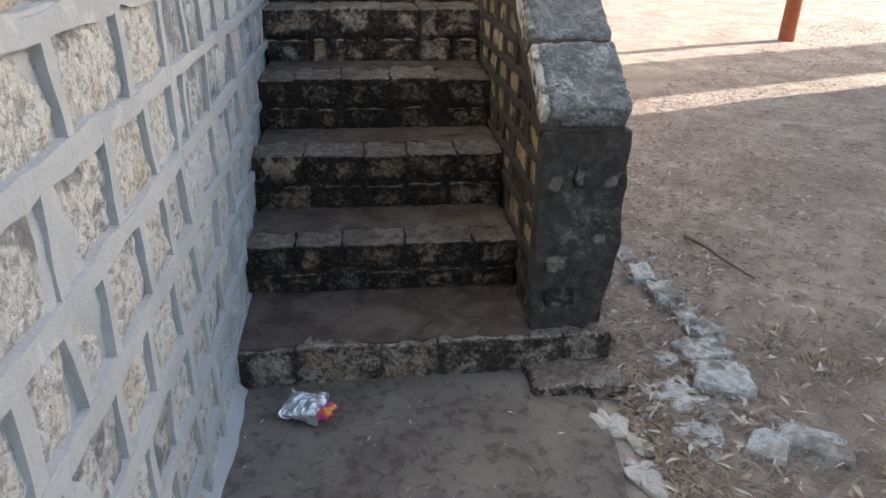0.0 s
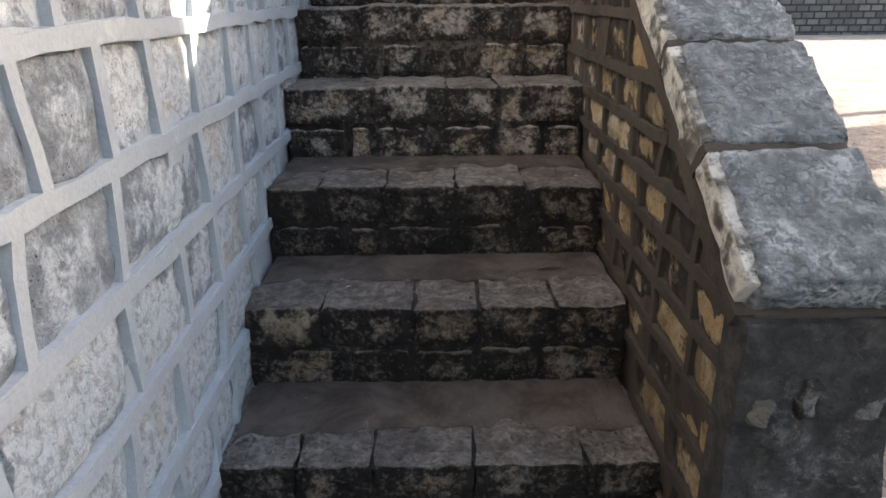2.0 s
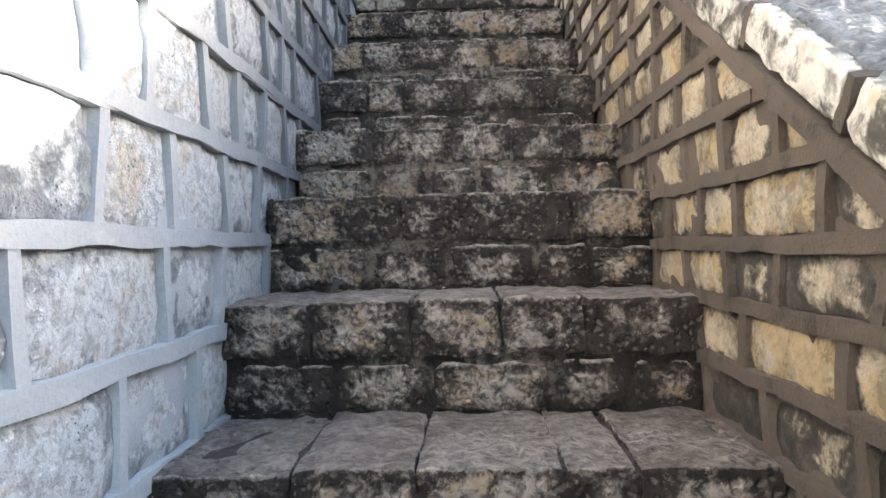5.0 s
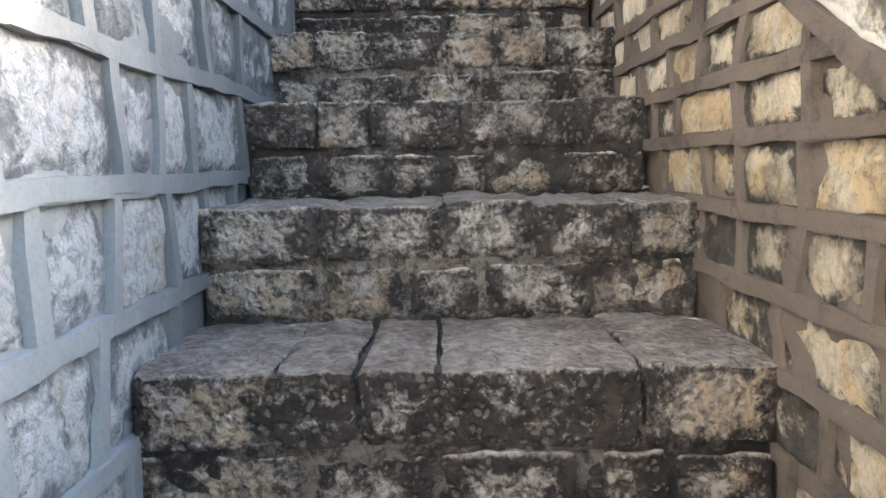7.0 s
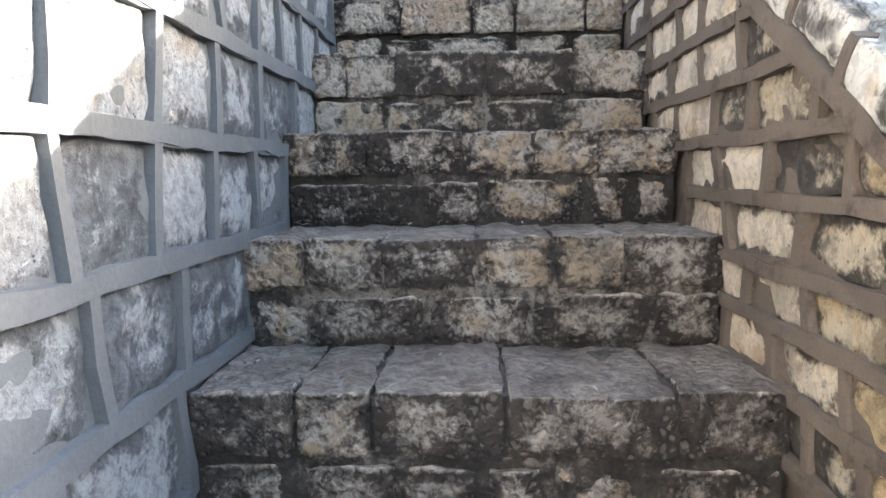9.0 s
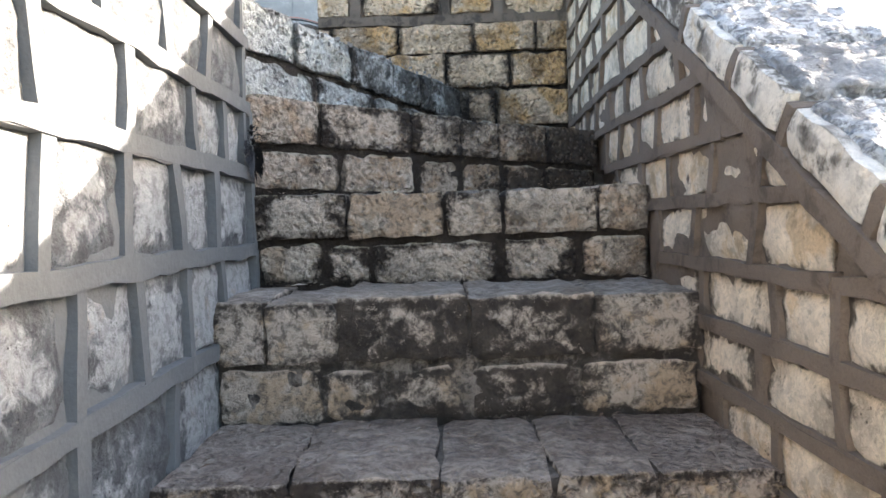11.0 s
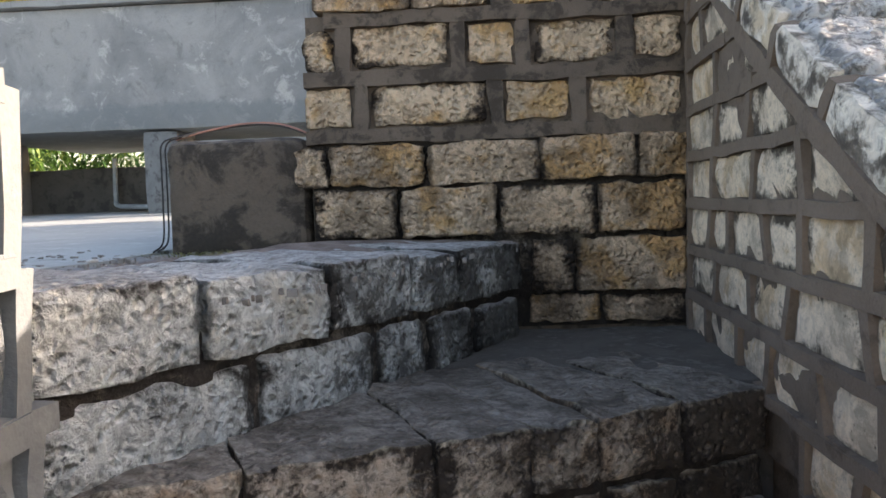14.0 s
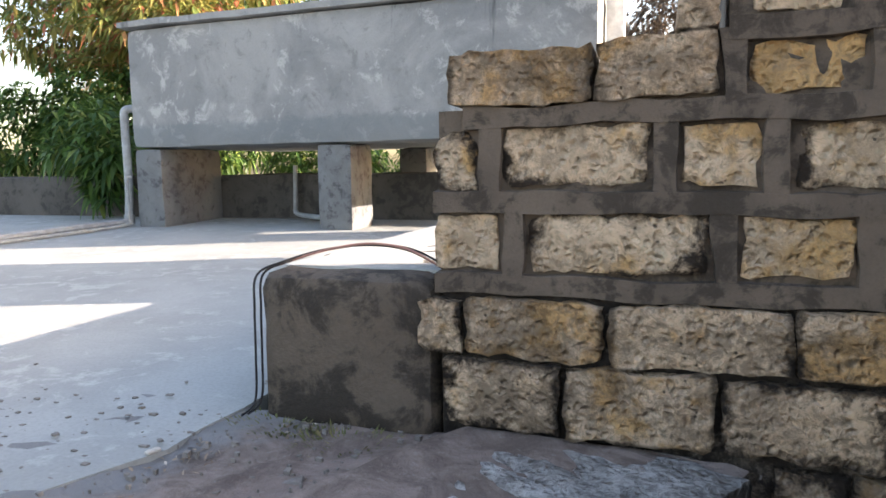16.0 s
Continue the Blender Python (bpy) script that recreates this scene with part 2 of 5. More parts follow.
M_WALL_R = stone_material("ochre_wall_stone", (0.52, 0.395, 0.245), (0.52, 0.355, 0.175), (0.052, 0.042, 0.033), 0.60, 0.45, 0.020, 0.45, rim=0.05, soft=1.5, grime=0.6)
# stained ochre stone again, paled to put the haze into its colour
M_WALL_R_MID = stone_material("stained_ochre_stone", (0.60, 0.50, 0.365), (0.56, 0.41, 0.235), (0.095, 0.081, 0.067), 0.62, 0.30, 0.016, 0.4, rim=0.04, soft=1.5, grime=0.6)
M_FACING = stone_material("bleached_facing_stone", (0.74, 0.68, 0.59), (0.62, 0.51, 0.37), (0.19, 0.165, 0.138), 0.95, 0.2, 0.012, 0.35, rim=0.03, spread_r=0.12, soft=1.4, grime=0.15)
M_WALL_R_TOP = stone_material("bleached_wall_stone", (0.82, 0.69, 0.535), (0.68, 0.51, 0.33), (0.125, 0.102, 0.08), 0.90, 0.15, 0.016, 0.35, rim=0.03, spread_r=0.14, soft=1.4, grime=0.5)
M_BACK = stone_material("tan_wall_stone", (0.80, 0.60, 0.415), (0.72, 0.445, 0.20), (0.052, 0.037, 0.026), 1.0, 0.28, 0.040, 0.55, rim=0.03, spread_r=0.24, soft=1.5, hewn=0.12, grime=0.28, coarse=0.6)
M_BACK_LOW = stone_material("stained_tan_wall_stone", (0.79, 0.585, 0.405), (0.70, 0.425, 0.195), (0.050, 0.036, 0.026), 1.0, 0.28, 0.046, 0.7, rim=0.045, spread_r=0.24, soft=1.5, hewn=0.15, grime=0.6, coarse=0.7)
M_COPING = stone_material("coping_stone", (0.80, 0.80, 0.79), (0.66, 0.65, 0.62), (0.40, 0.40, 0.395), 0.80, 0.1, 0.060, 1.0, rim=0.0, coarse=0.9, streaks=0.5, soft=1.6, hewn=1.0)
M_EDGING = stone_material("edging_stone", (0.74, 0.72, 0.67), (0.58, 0.52, 0.44), (0.42, 0.375, 0.325), 0.90, 0.15, 0.02, 0.5, rim=0.0)
# its upper stretch darkened likewise, shade painted into the cement
M_POINT_L = cement_material("grey_cement_pointing", (0.44, 0.455, 0.46), (0.37, 0.388, 0.396), (0.51, 0.515, 0.505), 1.0, 0.4, y_tone=(3.5, 5.2, 0.28))
M_MORTAR = stone_material("dark_rough_mortar", (0.20, 0.17, 0.14), (0.17, 0.13, 0.10), (0.042, 0.034, 0.028), 0.30, 0.2, 0.030, 0.9, 0.6, 0.0, 0.5, 0.0, soft=2.2, dust_a=(0.10, 0.08, 0.066), dust_b=(0.20, 0.165, 0.14))
# lighter copy of the mortar, for the haze over the upper steps
M_MORTAR_HIGH = stone_material("rough_brown_mortar", (0.30, 0.26, 0.22), (0.26, 0.21, 0.16), (0.072, 0.060, 0.050), 0.36, 0.2, 0.030, 0.9, 0.6, 0.0, 0.5, 0.0, soft=2.2, dust_a=(0.14, 0.115, 0.095), dust_b=(0.30, 0.26, 0.22))
M_SLAB_MORTAR = cement_material("weathered_slab_mortar", (0.20, 0.18, 0.155), (0.10, 0.088, 0.075), (0.055, 0.047, 0.040), 2.0, 0.6, 0.012)
# lightened in colour up the stairs, standing in for brighter light there
M_POINT_R = cement_material("brown_cement_pointing", (0.076, 0.059, 0.046), (0.054, 0.042, 0.033), (0.032, 0.025, 0.020), 1.4, 0.5, 0.010, y_tone=(3.0, 5.0, 2.05))
M_POINT_B = cement_material("stained_cement_pointing", (0.128, 0.100, 0.077), (0.077, 0.060, 0.047), (0.028, 0.023, 0.018), 1.6, 0.62, 0.006)


def tank_plaster():
    """Grey plaster with pale scuffs, a damp band along its foot and dark runs from the top."""
    n = Nodes("grey_tank_plaster")
    p = n.world_pos()
    xyz = n.t.nodes.new("ShaderNodeSeparateXYZ")
    n.put(xyz.inputs[0], p)
    big, mid, fine = n.noise(1.3, 6, 0.65, p, 0.6), n.noise(6.0, 7, 0.72, p, 0.5), n.noise(90, 4, 0.7, p)
    col = n.mix(n.ramp(big, 0.32, 0.66), (0.30, 0.305, 0.30), (0.19, 0.198, 0.20))
    col = n.mix(n.math("MULTIPLY", n.ramp(n.math("ADD", mid, n.math("MULTIPLY", big, 0.4)), 0.74, 0.86), 0.7), col, (0.42, 0.425, 0.41))
    col = n.mix(n.math("MULTIPLY", n.ramp(mid, 0.44, 0.30), 0.5), col, (0.12, 0.125, 0.125))
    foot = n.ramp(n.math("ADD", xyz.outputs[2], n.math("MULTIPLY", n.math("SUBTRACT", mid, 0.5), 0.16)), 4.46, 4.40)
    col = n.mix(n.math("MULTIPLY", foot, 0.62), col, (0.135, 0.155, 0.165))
    streak = n.node("ShaderNodeMapping")
    n.put(streak.inputs["Vector"], p)
    streak.inputs["Scale"].default_value = (3.4, 3.4, 0.28)
    runs = n.math("MULTIPLY", n.ramp(n.noise(1.6, 5, 0.7, streak.outputs[0]), 0.60, 0.70), n.ramp(n.math("ADD", xyz.outputs[2], n.math("MULTIPLY", mid, 0.5)), 4.85, 5.3))
    col = n.mix(n.math("MULTIPLY", runs, 0.75), col, (0.07, 0.075, 0.08))
    col = n.mix(n.math("MULTIPLY", n.ramp(fine, 0.45, 0.7), 0.2), col, (0.12, 0.12, 0.12))
    return n.done(col, 0.88, n.math("ADD", mid, n.math("MULTIPLY", fine, 0.4)), 0.6, 0.006)


M_PLASTER = tank_plaster()
# stained leg plaster, whole colour lowered for the shade under the tank
M_LEG = cement_material("shaded_leg_plaster", (0.17, 0.178, 0.18), (0.115, 0.12, 0.122), (0.055, 0.056, 0.056), 1.2, 0.55, 0.006)
M_TERRACE = cement_material("terrace_concrete", (0.335, 0.345, 0.33), (0.265, 0.275, 0.263), (0.395, 0.405, 0.385), 0.9, 0.5, 0.003)
M_PLINTH = cement_material("mossy_plinth_plaster", (0.125, 0.098, 0.074), (0.078, 0.062, 0.048), (0.016, 0.014, 0.012), 0.8, 0.70, 0.014)
M_PATH = cement_material("dusty_concrete", (0.205, 0.178, 0.152), (0.135, 0.114, 0.097), (0.085, 0.07, 0.06), 2.0, 0.6, 0.006)
# dusty cement, darkened in colour to take in the landing corner's shade
M_PATH_DARK = cement_material("shade_toned_cement", (0.125, 0.113, 0.10), (0.075, 0.067, 0.059), (0.17, 0.158, 0.145), 3.5, 0.5, 0.02)
M_FAR_WALL = cement_material("old_boundary_wall", (0.105, 0.095, 0.083), (0.07, 0.064, 0.057), (0.04, 0.037, 0.034), 1.0, 0.6, 0.008)
M_SHADE_BLOCK = cement_material("pale_shade_block", (0.60, 0.58, 0.53), (0.52, 0.50, 0.46), (0.42, 0.40, 0.37), 0.5, 0.4, 0.004)
M_PIPE = plain_material("grey_plastic_pipe", (0.30, 0.32, 0.33), 0.45)
M_CABLE = plain_material("black_rubber_cable", (0.018, 0.018, 0.02), 0.5)
M_CABLE_RED = plain_material("reddish_cable", (0.36, 0.18, 0.14), 0.5)
M_WHITE = plain_material("white_paint", (0.78, 0.78, 0.76), 0.5)
M_POST = plain_material("red_ochre_paint", (0.36, 0.11, 0.05), 0.75)
M_BARK = plain_material("bark", (0.13, 0.10, 0.075), 0.95)
M_SIGN = plain_material("blue_sign_paint", (0.10, 0.28, 0.36), 0.5)
M_BRICK = plain_material("red_brick_wall", (0.32, 0.15, 0.10), 0.9)
M_STICK = plain_material("dry_wood", (0.22, 0.18, 0.14), 0.9)
M_CRUMB = cement_material("grey_mortar_crumb", (0.24, 0.22, 0.20), (0.16, 0.145, 0.13), (0.09, 0.08, 0.07), 6.0)
M_PEBBLE = cement_material("pale_pebble", (0.55, 0.50, 0.42), (0.45, 0.42, 0.38), (0.30, 0.28, 0.25), 6.0)


def coursed_material():
    """Far-off coursed stone with recessed joints."""
    n = Nodes("coursed_dark_stone")
    p = n.world_pos()
    turn = n.node("ShaderNodeMapping")
    n.put(turn.inputs["Vector"], p)
    turn.inputs["Rotation"].default_value = (math.pi / 2, 0, 0)
    b = n.node("ShaderNodeTexBrick", Scale=1.0)
    n.put(b.inputs["Vector"], turn.outputs[0])
    for k, v in (("Color1", (0.17, 0.16, 0.145, 1)), ("Color2", (0.09, 0.085, 0.078, 1)), ("Mortar", (0.035, 0.033, 0.03, 1)), ("Mortar Size", 0.03), ("Brick Width", 0.42), ("Row Height", 0.22)):
        b.inputs[k].default_value = v
    col = n.mix(n.math("MULTIPLY", n.ramp(n.noise(3.0, 6, 0.7, p), 0.45, 0.65), 0.5), b.outputs["Color"], (0.06, 0.057, 0.052))
    return n.done(col, 0.92, n.math("SUBTRACT", n.noise(20, 4), b.outputs["Fac"]), 0.7, 0.02)


M_COURSED = coursed_material()


def soil_material():
    n = Nodes("dry_soil")
    p = n.world_pos()
    big, mid, fine = n.noise(1.6, 6, 0.7, p, 0.8), n.noise(9, 6, 0.7, p, 0.6), n.noise(70, 5, 0.75, p, 0.5)
    col = n.mix(n.ramp(big, 0.3, 0.7), (0.28, 0.215, 0.172), (0.50, 0.41, 0.335))
    col = n.mix(n.math("MULTIPLY", n.ramp(mid, 0.45, 0.7), 0.6), col, (0.16, 0.12, 0.095))
    col = n.mix(n.math("MULTIPLY", n.ramp(fine, 0.52, 0.68), 0.8), col, (0.50, 0.43, 0.35))
    h = n.math("ADD", mid, n.math("MULTIPLY", fine, 0.7))
    return n.done(col, 0.97, h, 0.9, 0.02)


def trodden_material():
    n = Nodes("trodden_earth")
    p = n.world_pos()
    mid, fine = n.noise(7, 6, 0.7, p, 0.6), n.noise(70, 5, 0.75, p, 0.5)
    col = n.mix(n.ramp(mid, 0.35, 0.65), (0.070, 0.052, 0.041), (0.150, 0.115, 0.093))
    col = n.mix(n.math("MULTIPLY", n.ramp(fine, 0.55, 0.7), 0.45), col, (0.20, 0.165, 0.135))
    return n.done(col, 0.97, n.math("ADD", mid, fine), 0.8, 0.012)


def terrace_soil_material():
    n = Nodes("dusty_soil_strip")
    p = n.world_pos()
    mid, fine = n.noise(9, 6, 0.7, p, 0.6), n.noise(60, 5, 0.75, p, 0.5)
    col = n.mix(n.ramp(mid, 0.35, 0.65), (0.25, 0.20, 0.175), (0.13, 0.10, 0.085))
    xyz = n.t.nodes.new("ShaderNodeSeparateXYZ")
    n.put(xyz.inputs[0], p)
    # old cement shows through towards the terrace floor
    bare = n.ramp(n.math("ADD", n.math("ADD", xyz.outputs[0], n.math("MULTIPLY", xyz.outputs[1], -0.45)), n.math("MULTIPLY", n.noise(3.0, 5, 0.65, p), 0.9)), -3.56, -3.74)
    col = n.mix(n.math("MULTIPLY", bare, 0.85), col, (0.21, 0.215, 0.215))
    col = n.mix(n.math("MULTIPLY", n.ramp(fine, 0.55, 0.7), 0.5), col, (0.30, 0.28, 0.25))
    return n.done(col, 0.97, n.math("ADD", mid, fine), 0.8, 0.012)


def leaf_material(name, a, b, c, through_light=0.35):
    n = Nodes(name)
    isl = n.t.nodes.new("ShaderNodeNewGeometry").outputs["Random Per Island"]
    col = n.mix(n.ramp(isl, 0.0, 0.75), a, b)
    col = n.mix(n.ramp(isl, 0.80, 0.95), col, c)
    n.done(col, 0.5)
    n.bsdf.inputs["Transmission Weight"].default_value = 0.0
    tr = n.node("ShaderNodeBsdfTranslucent")
    n.put(tr.inputs["Color"], col)
    mixer = n.node("ShaderNodeMixShader", Fac=through_light)
    out = n.t.nodes["Material Output"]
    n.t.links.new(n.bsdf.outputs[0], mixer.inputs[1])
    n.t.links.new(tr.outputs[0], mixer.inputs[2])
    n.t.links.new(mixer.outputs[0], out.inputs["Surface"])
    return n.mat


M_SOIL = soil_material()
M_TSOIL = terrace_soil_material()
M_EARTH = trodden_material()
M_LEAF = leaf_material("green_leaves", (0.030, 0.075, 0.020), (0.075, 0.145, 0.032), (0.17, 0.22, 0.055))
M_LEAF_RED = leaf_material("young_copper_leaves", (0.10, 0.15, 0.04), (0.24, 0.22, 0.065), (0.36, 0.13, 0.075))
M_LEAF_DRY = leaf_material("dry_brown_leaves", (0.15, 0.115, 0.085), (0.09, 0.07, 0.055), (0.24, 0.19, 0.15), 0.2)
M_LEAF_FAR = leaf_material("far_leaves", (0.035, 0.075, 0.03), (0.07, 0.12, 0.05), (0.12, 0.15, 0.06))
M_GRASS = leaf_material("dull_grass", (0.10, 0.12, 0.045), (0.17, 0.17, 0.07), (0.26, 0.22, 0.11))
M_LITTER = leaf_material("dry_leaf_litter", (0.34, 0.26, 0.185), (0.17, 0.115, 0.08), (0.60, 0.54, 0.45), 0.1)


def foil_material():
    n = Nodes("silver_foil")
    n.bsdf.inputs["Metallic"].default_value = 0.85
    return n.done(n.mix(n.ramp(n.noise(40, 3), 0.4, 0.6), (0.80, 0.82, 0.84), (0.55, 0.57, 0.60)), 0.32, n.noise(55, 4), 0.5, 0.01)


M_FOIL = foil_material()


def print_material():
    n = Nodes("printed_film")
    f = n.noise(26.0, 2)
    col = n.mix(n.ramp(f, 0.40, 0.46), (0.45, 0.05, 0.30), (0.66, 0.10, 0.08))
    col = n.mix(n.ramp(f, 0.56, 0.60), col, (0.80, 0.36, 0.08))
    return n.done(col, 0.35, n.noise(55, 4), 0.4, 0.008)


M_FOIL_RED = print_material()


# ---- helpers for building ----
def mesh_object(name, bm, material, parent=None, label="", smooth=False):
    me = bpy.data.meshes.new(name)
    bm.normal_update()
    bm.to_mesh(me)
    bm.free()
    for f in me.polygons:
        f.use_smooth = smooth
    if smooth:
        me.set_sharp_from_angle(angle=radians(42))
    if material is not None:
        me.materials.append(material)
    ob = new(name, me)
    if parent is not None:
        ob.parent = parent
        ob.matrix_parent_inverse = parent.matrix_world.inverted()
    if label:
        ob["label"] = label
    return ob


def part(name, bm, material, parent, label="", smooth=False):
    return mesh_object(name, bm, material, parent, label, smooth)


def empty(name, place=(0, 0, 0)):
    ob = new(name)
    ob.location = place
    ob.empty_display_size = 0.1
    bpy.context.view_layer.update()
    return ob


def lattice_box(bm, lo, hi, n, warp=None):
    """The skin of a box, cut into n cells along each axis; warp(co, unit) moves each point."""
    seen = {}

    def vert(i, j, k):
        key = (i, j, k)
        if key not in seen:
            u = Vector((i / n[0], j / n[1], k / n[2]))
            co = Vector((lo[a] + (hi[a] - lo[a]) * u[a] for a in range(3)))
            if warp is not None:
                co = warp(co, u)
            seen[key] = bm.verts.new(co)
        return seen[key]

    for a in range(3):
        b, c = (a + 1) % 3, (a + 2) % 3
        for side in (0, n[a]):
            for i in range(n[b]):
                for j in range(n[c]):
                    ids = []
                    for di, dj in ((0, 0), (1, 0), (1, 1), (0, 1)):
                        key = [0, 0, 0]
                        key[a], key[b], key[c] = side, i + di, j + dj
                        ids.append(vert(*key))
                    bm.faces.new(ids if side else ids[::-1])
    return bm


def rough_block(bm, lo, hi, n, amp=0.006, soft=0.012, seed=0.0, freq=14.0, clamp=None):
    """A hewn block: corners worn off, faces uneven."""
    size = [hi[a] - lo[a] for a in range(3)]
    mid = Vector([(hi[a] + lo[a]) / 2 for a in range(3)])

    def warp(co, u):
        ends = sum(1 for a in range(3) if u[a] < 0.001 or u[a] > 0.999)
        if ends > 1:
            for a in range(3):
                if u[a] < 0.001:
                    co[a] += min(soft, size[a] * 0.25) * (0.55 if ends == 2 else 0.9)
                elif u[a] > 0.999:
                    co[a] -= min(soft, size[a] * 0.25) * (0.55 if ends == 2 else 0.9)
        p = co * freq + Vector((seed * 7.31, seed * 3.17, seed * 5.77))
        co = co + noise.noise_vector(p) * amp + noise.noise_vector(p * 2.7) * (amp * 0.5)
        if clamp is not None:
            co = clamp(co)
        return co

    return lattice_box(bm, lo, hi, n, warp)


def box(bm, lo, hi):
    return lattice_box(bm, lo, hi, (1, 1, 1))


def cells(length, step):
    return max(1, int(round(length / step)))


def prism(bm, outline, lo, hi, axis):
    """An outline (a list of pairs in the other two axes) drawn out along an axis."""
    def point(p, v):
        q = list(p)
        q.insert(axis, v)
        return q
    a = [bm.verts.new(point(p, lo)) for p in outline]
    b = [bm.verts.new(point(p, hi)) for p in outline]
    bm.faces.new(a)
    bm.faces.new(b[::-1])
    for i in range(len(outline)):
        j = (i + 1) % len(outline)
        bm.faces.new((a[j], a[i], b[i], b[j]))
    bmesh.ops.recalc_face_normals(bm, faces=bm.faces[:])
    return bm


def tube(bm, points, radius, sides=8):
    """A tube along points, with closed ends."""
    rings = []
    pts = [Vector(p) for p in points]
    for i, p in enumerate(pts):
        d = (pts[min(i + 1, len(pts) - 1)] - pts[max(i - 1, 0)]).normalized()
        u = d.orthogonal().normalized() if i == 0 else (rings_u - d * rings_u.dot(d)).normalized()
        rings_u = u
        w = d.cross(u)
        r = radius(i / (len(pts) - 1)) if callable(radius) else radius
        rings.append([bm.verts.new(p + (u * math.cos(2 * math.pi * k / sides) + w * math.sin(2 * math.pi * k / sides)) * r) for k in range(sides)])
    for a, b in zip(rings, rings[1:]):
        for k in range(sides):
            bm.faces.new((a[k], a[(k + 1) % sides], b[(k + 1) % sides], b[k]))
    bm.faces.new(rings[0][::-1])
    bm.faces.new(rings[-1])
    return bm


def curve_points(points, n):
    """A smooth line through points."""
    P = [Vector(p) for p in points]
    out = []
    for i in range(len(P) - 1):
        p0, p1, p2, p3 = P[max(i - 1, 0)], P[i], P[i + 1], P[min(i + 2, len(P) - 1)]
        for k in range(n):
            t = k / n
            out.append(0.5 * ((2 * p1) + (p2 - p0) * t + (2 * p0 - 5 * p1 + 4 * p2 - p3) * t * t + (3 * p1 - p0 - 3 * p2 + p3) * t ** 3))
    out.append(P[-1])
    return out


# ---- the stairs ----
XL, XR = -0.335, 0.622          # faces of the two side walls
YB = 7.755                      # face of the wall at the head of the stairs
LEVELS = {1: (2.225, 0.095), 2: (2.568, 0.293), 3: (2.899, 0.520), 4: (3.242, 0.741), 5: (3.596, 0.983), 6: (3.886, 1.227),
          7: (4.243, 1.456), 8: (4.580, 1.700), 9: (4.920, 1.929), 10: (5.270, 2.157), 11: (5.585, 2.384), 12: (5.924, 2.618),
          13: (6.243, 2.866), 14: (6.566, 3.095)}
# joints of the upper and the lower course of each riser, as shares of its width
JOINTS = {2: ((.18, .35, .58, .83), (.11, .26, .44, .61, .80)), 3: ((.20, .44, .61, .81), (.26, .44, .60, .76)),
          4: ((.15, .35, .56, .77), (.23, .34, .56, .80)), 5: ((.29, .54, .715, .80), (.21, .29, .505, .70, .87)),
          6: ((.23, .43, .66, .775), (.31, .46, .63, .82)), 7: ((.19, .40, .585, .76), (.235, .43, .69, .85)),
          8: ((.22, .35, .475, .79), (.27, .47, .695, .84)), 9: ((.24, .49, .67, .86), (.245, .41, .565, .80)),
          10: ((.18, .31, .535, .82), (.19, .355, .50, .60, .78)), 11: ((.125, .29, .49, .655, .795), (.13, .385, .605, .855)),
          12: ((.21, .455, .64, .80), (.345, .51, .78, .885)), 13: ((.105, .253, .52, .777), (.22, .34, .52, .74)),
          14: ((.238, .481, .63, .87), (.18, .295, .62, .82))}
# the steps whose stones at one end are cleaner and tan
TAN = {3: (0,), 4: (0,)}
rng = random.Random(5)
stairs = empty("stone_staircase")
tagged(stairs, "flight of dark weathered limestone steps between two masonry walls", "staircase", kind="structure")


def put_stone(parent, m, w, h, d, material, step=0.045, amp=0.006, soft=0.012, freq=14.0, clamp=None, name="stone", dcells=1):
    """A block with its face in the local xz plane, w wide, h high, d deep."""
    bm = bmesh.new()
    rough_block(bm, (0, 0, 0), (w, d, h), (cells(w, step), dcells, cells(h, step * 0.8)), amp, soft, rng.random() * 40, freq, clamp)
    ob = mesh_object(name, bm, material, None, smooth=True)
    ob.parent = parent
    ob.matrix_basis = m
    return ob


def axes(place, x_axis, y_axis):
    x, y = Vector(x_axis).normalized(), Vector(y_axis).normalized()
    z = x.cross(y)
    m = Matrix((x, y, z)).transposed().to_4x4()
    m.translation = place
    return m


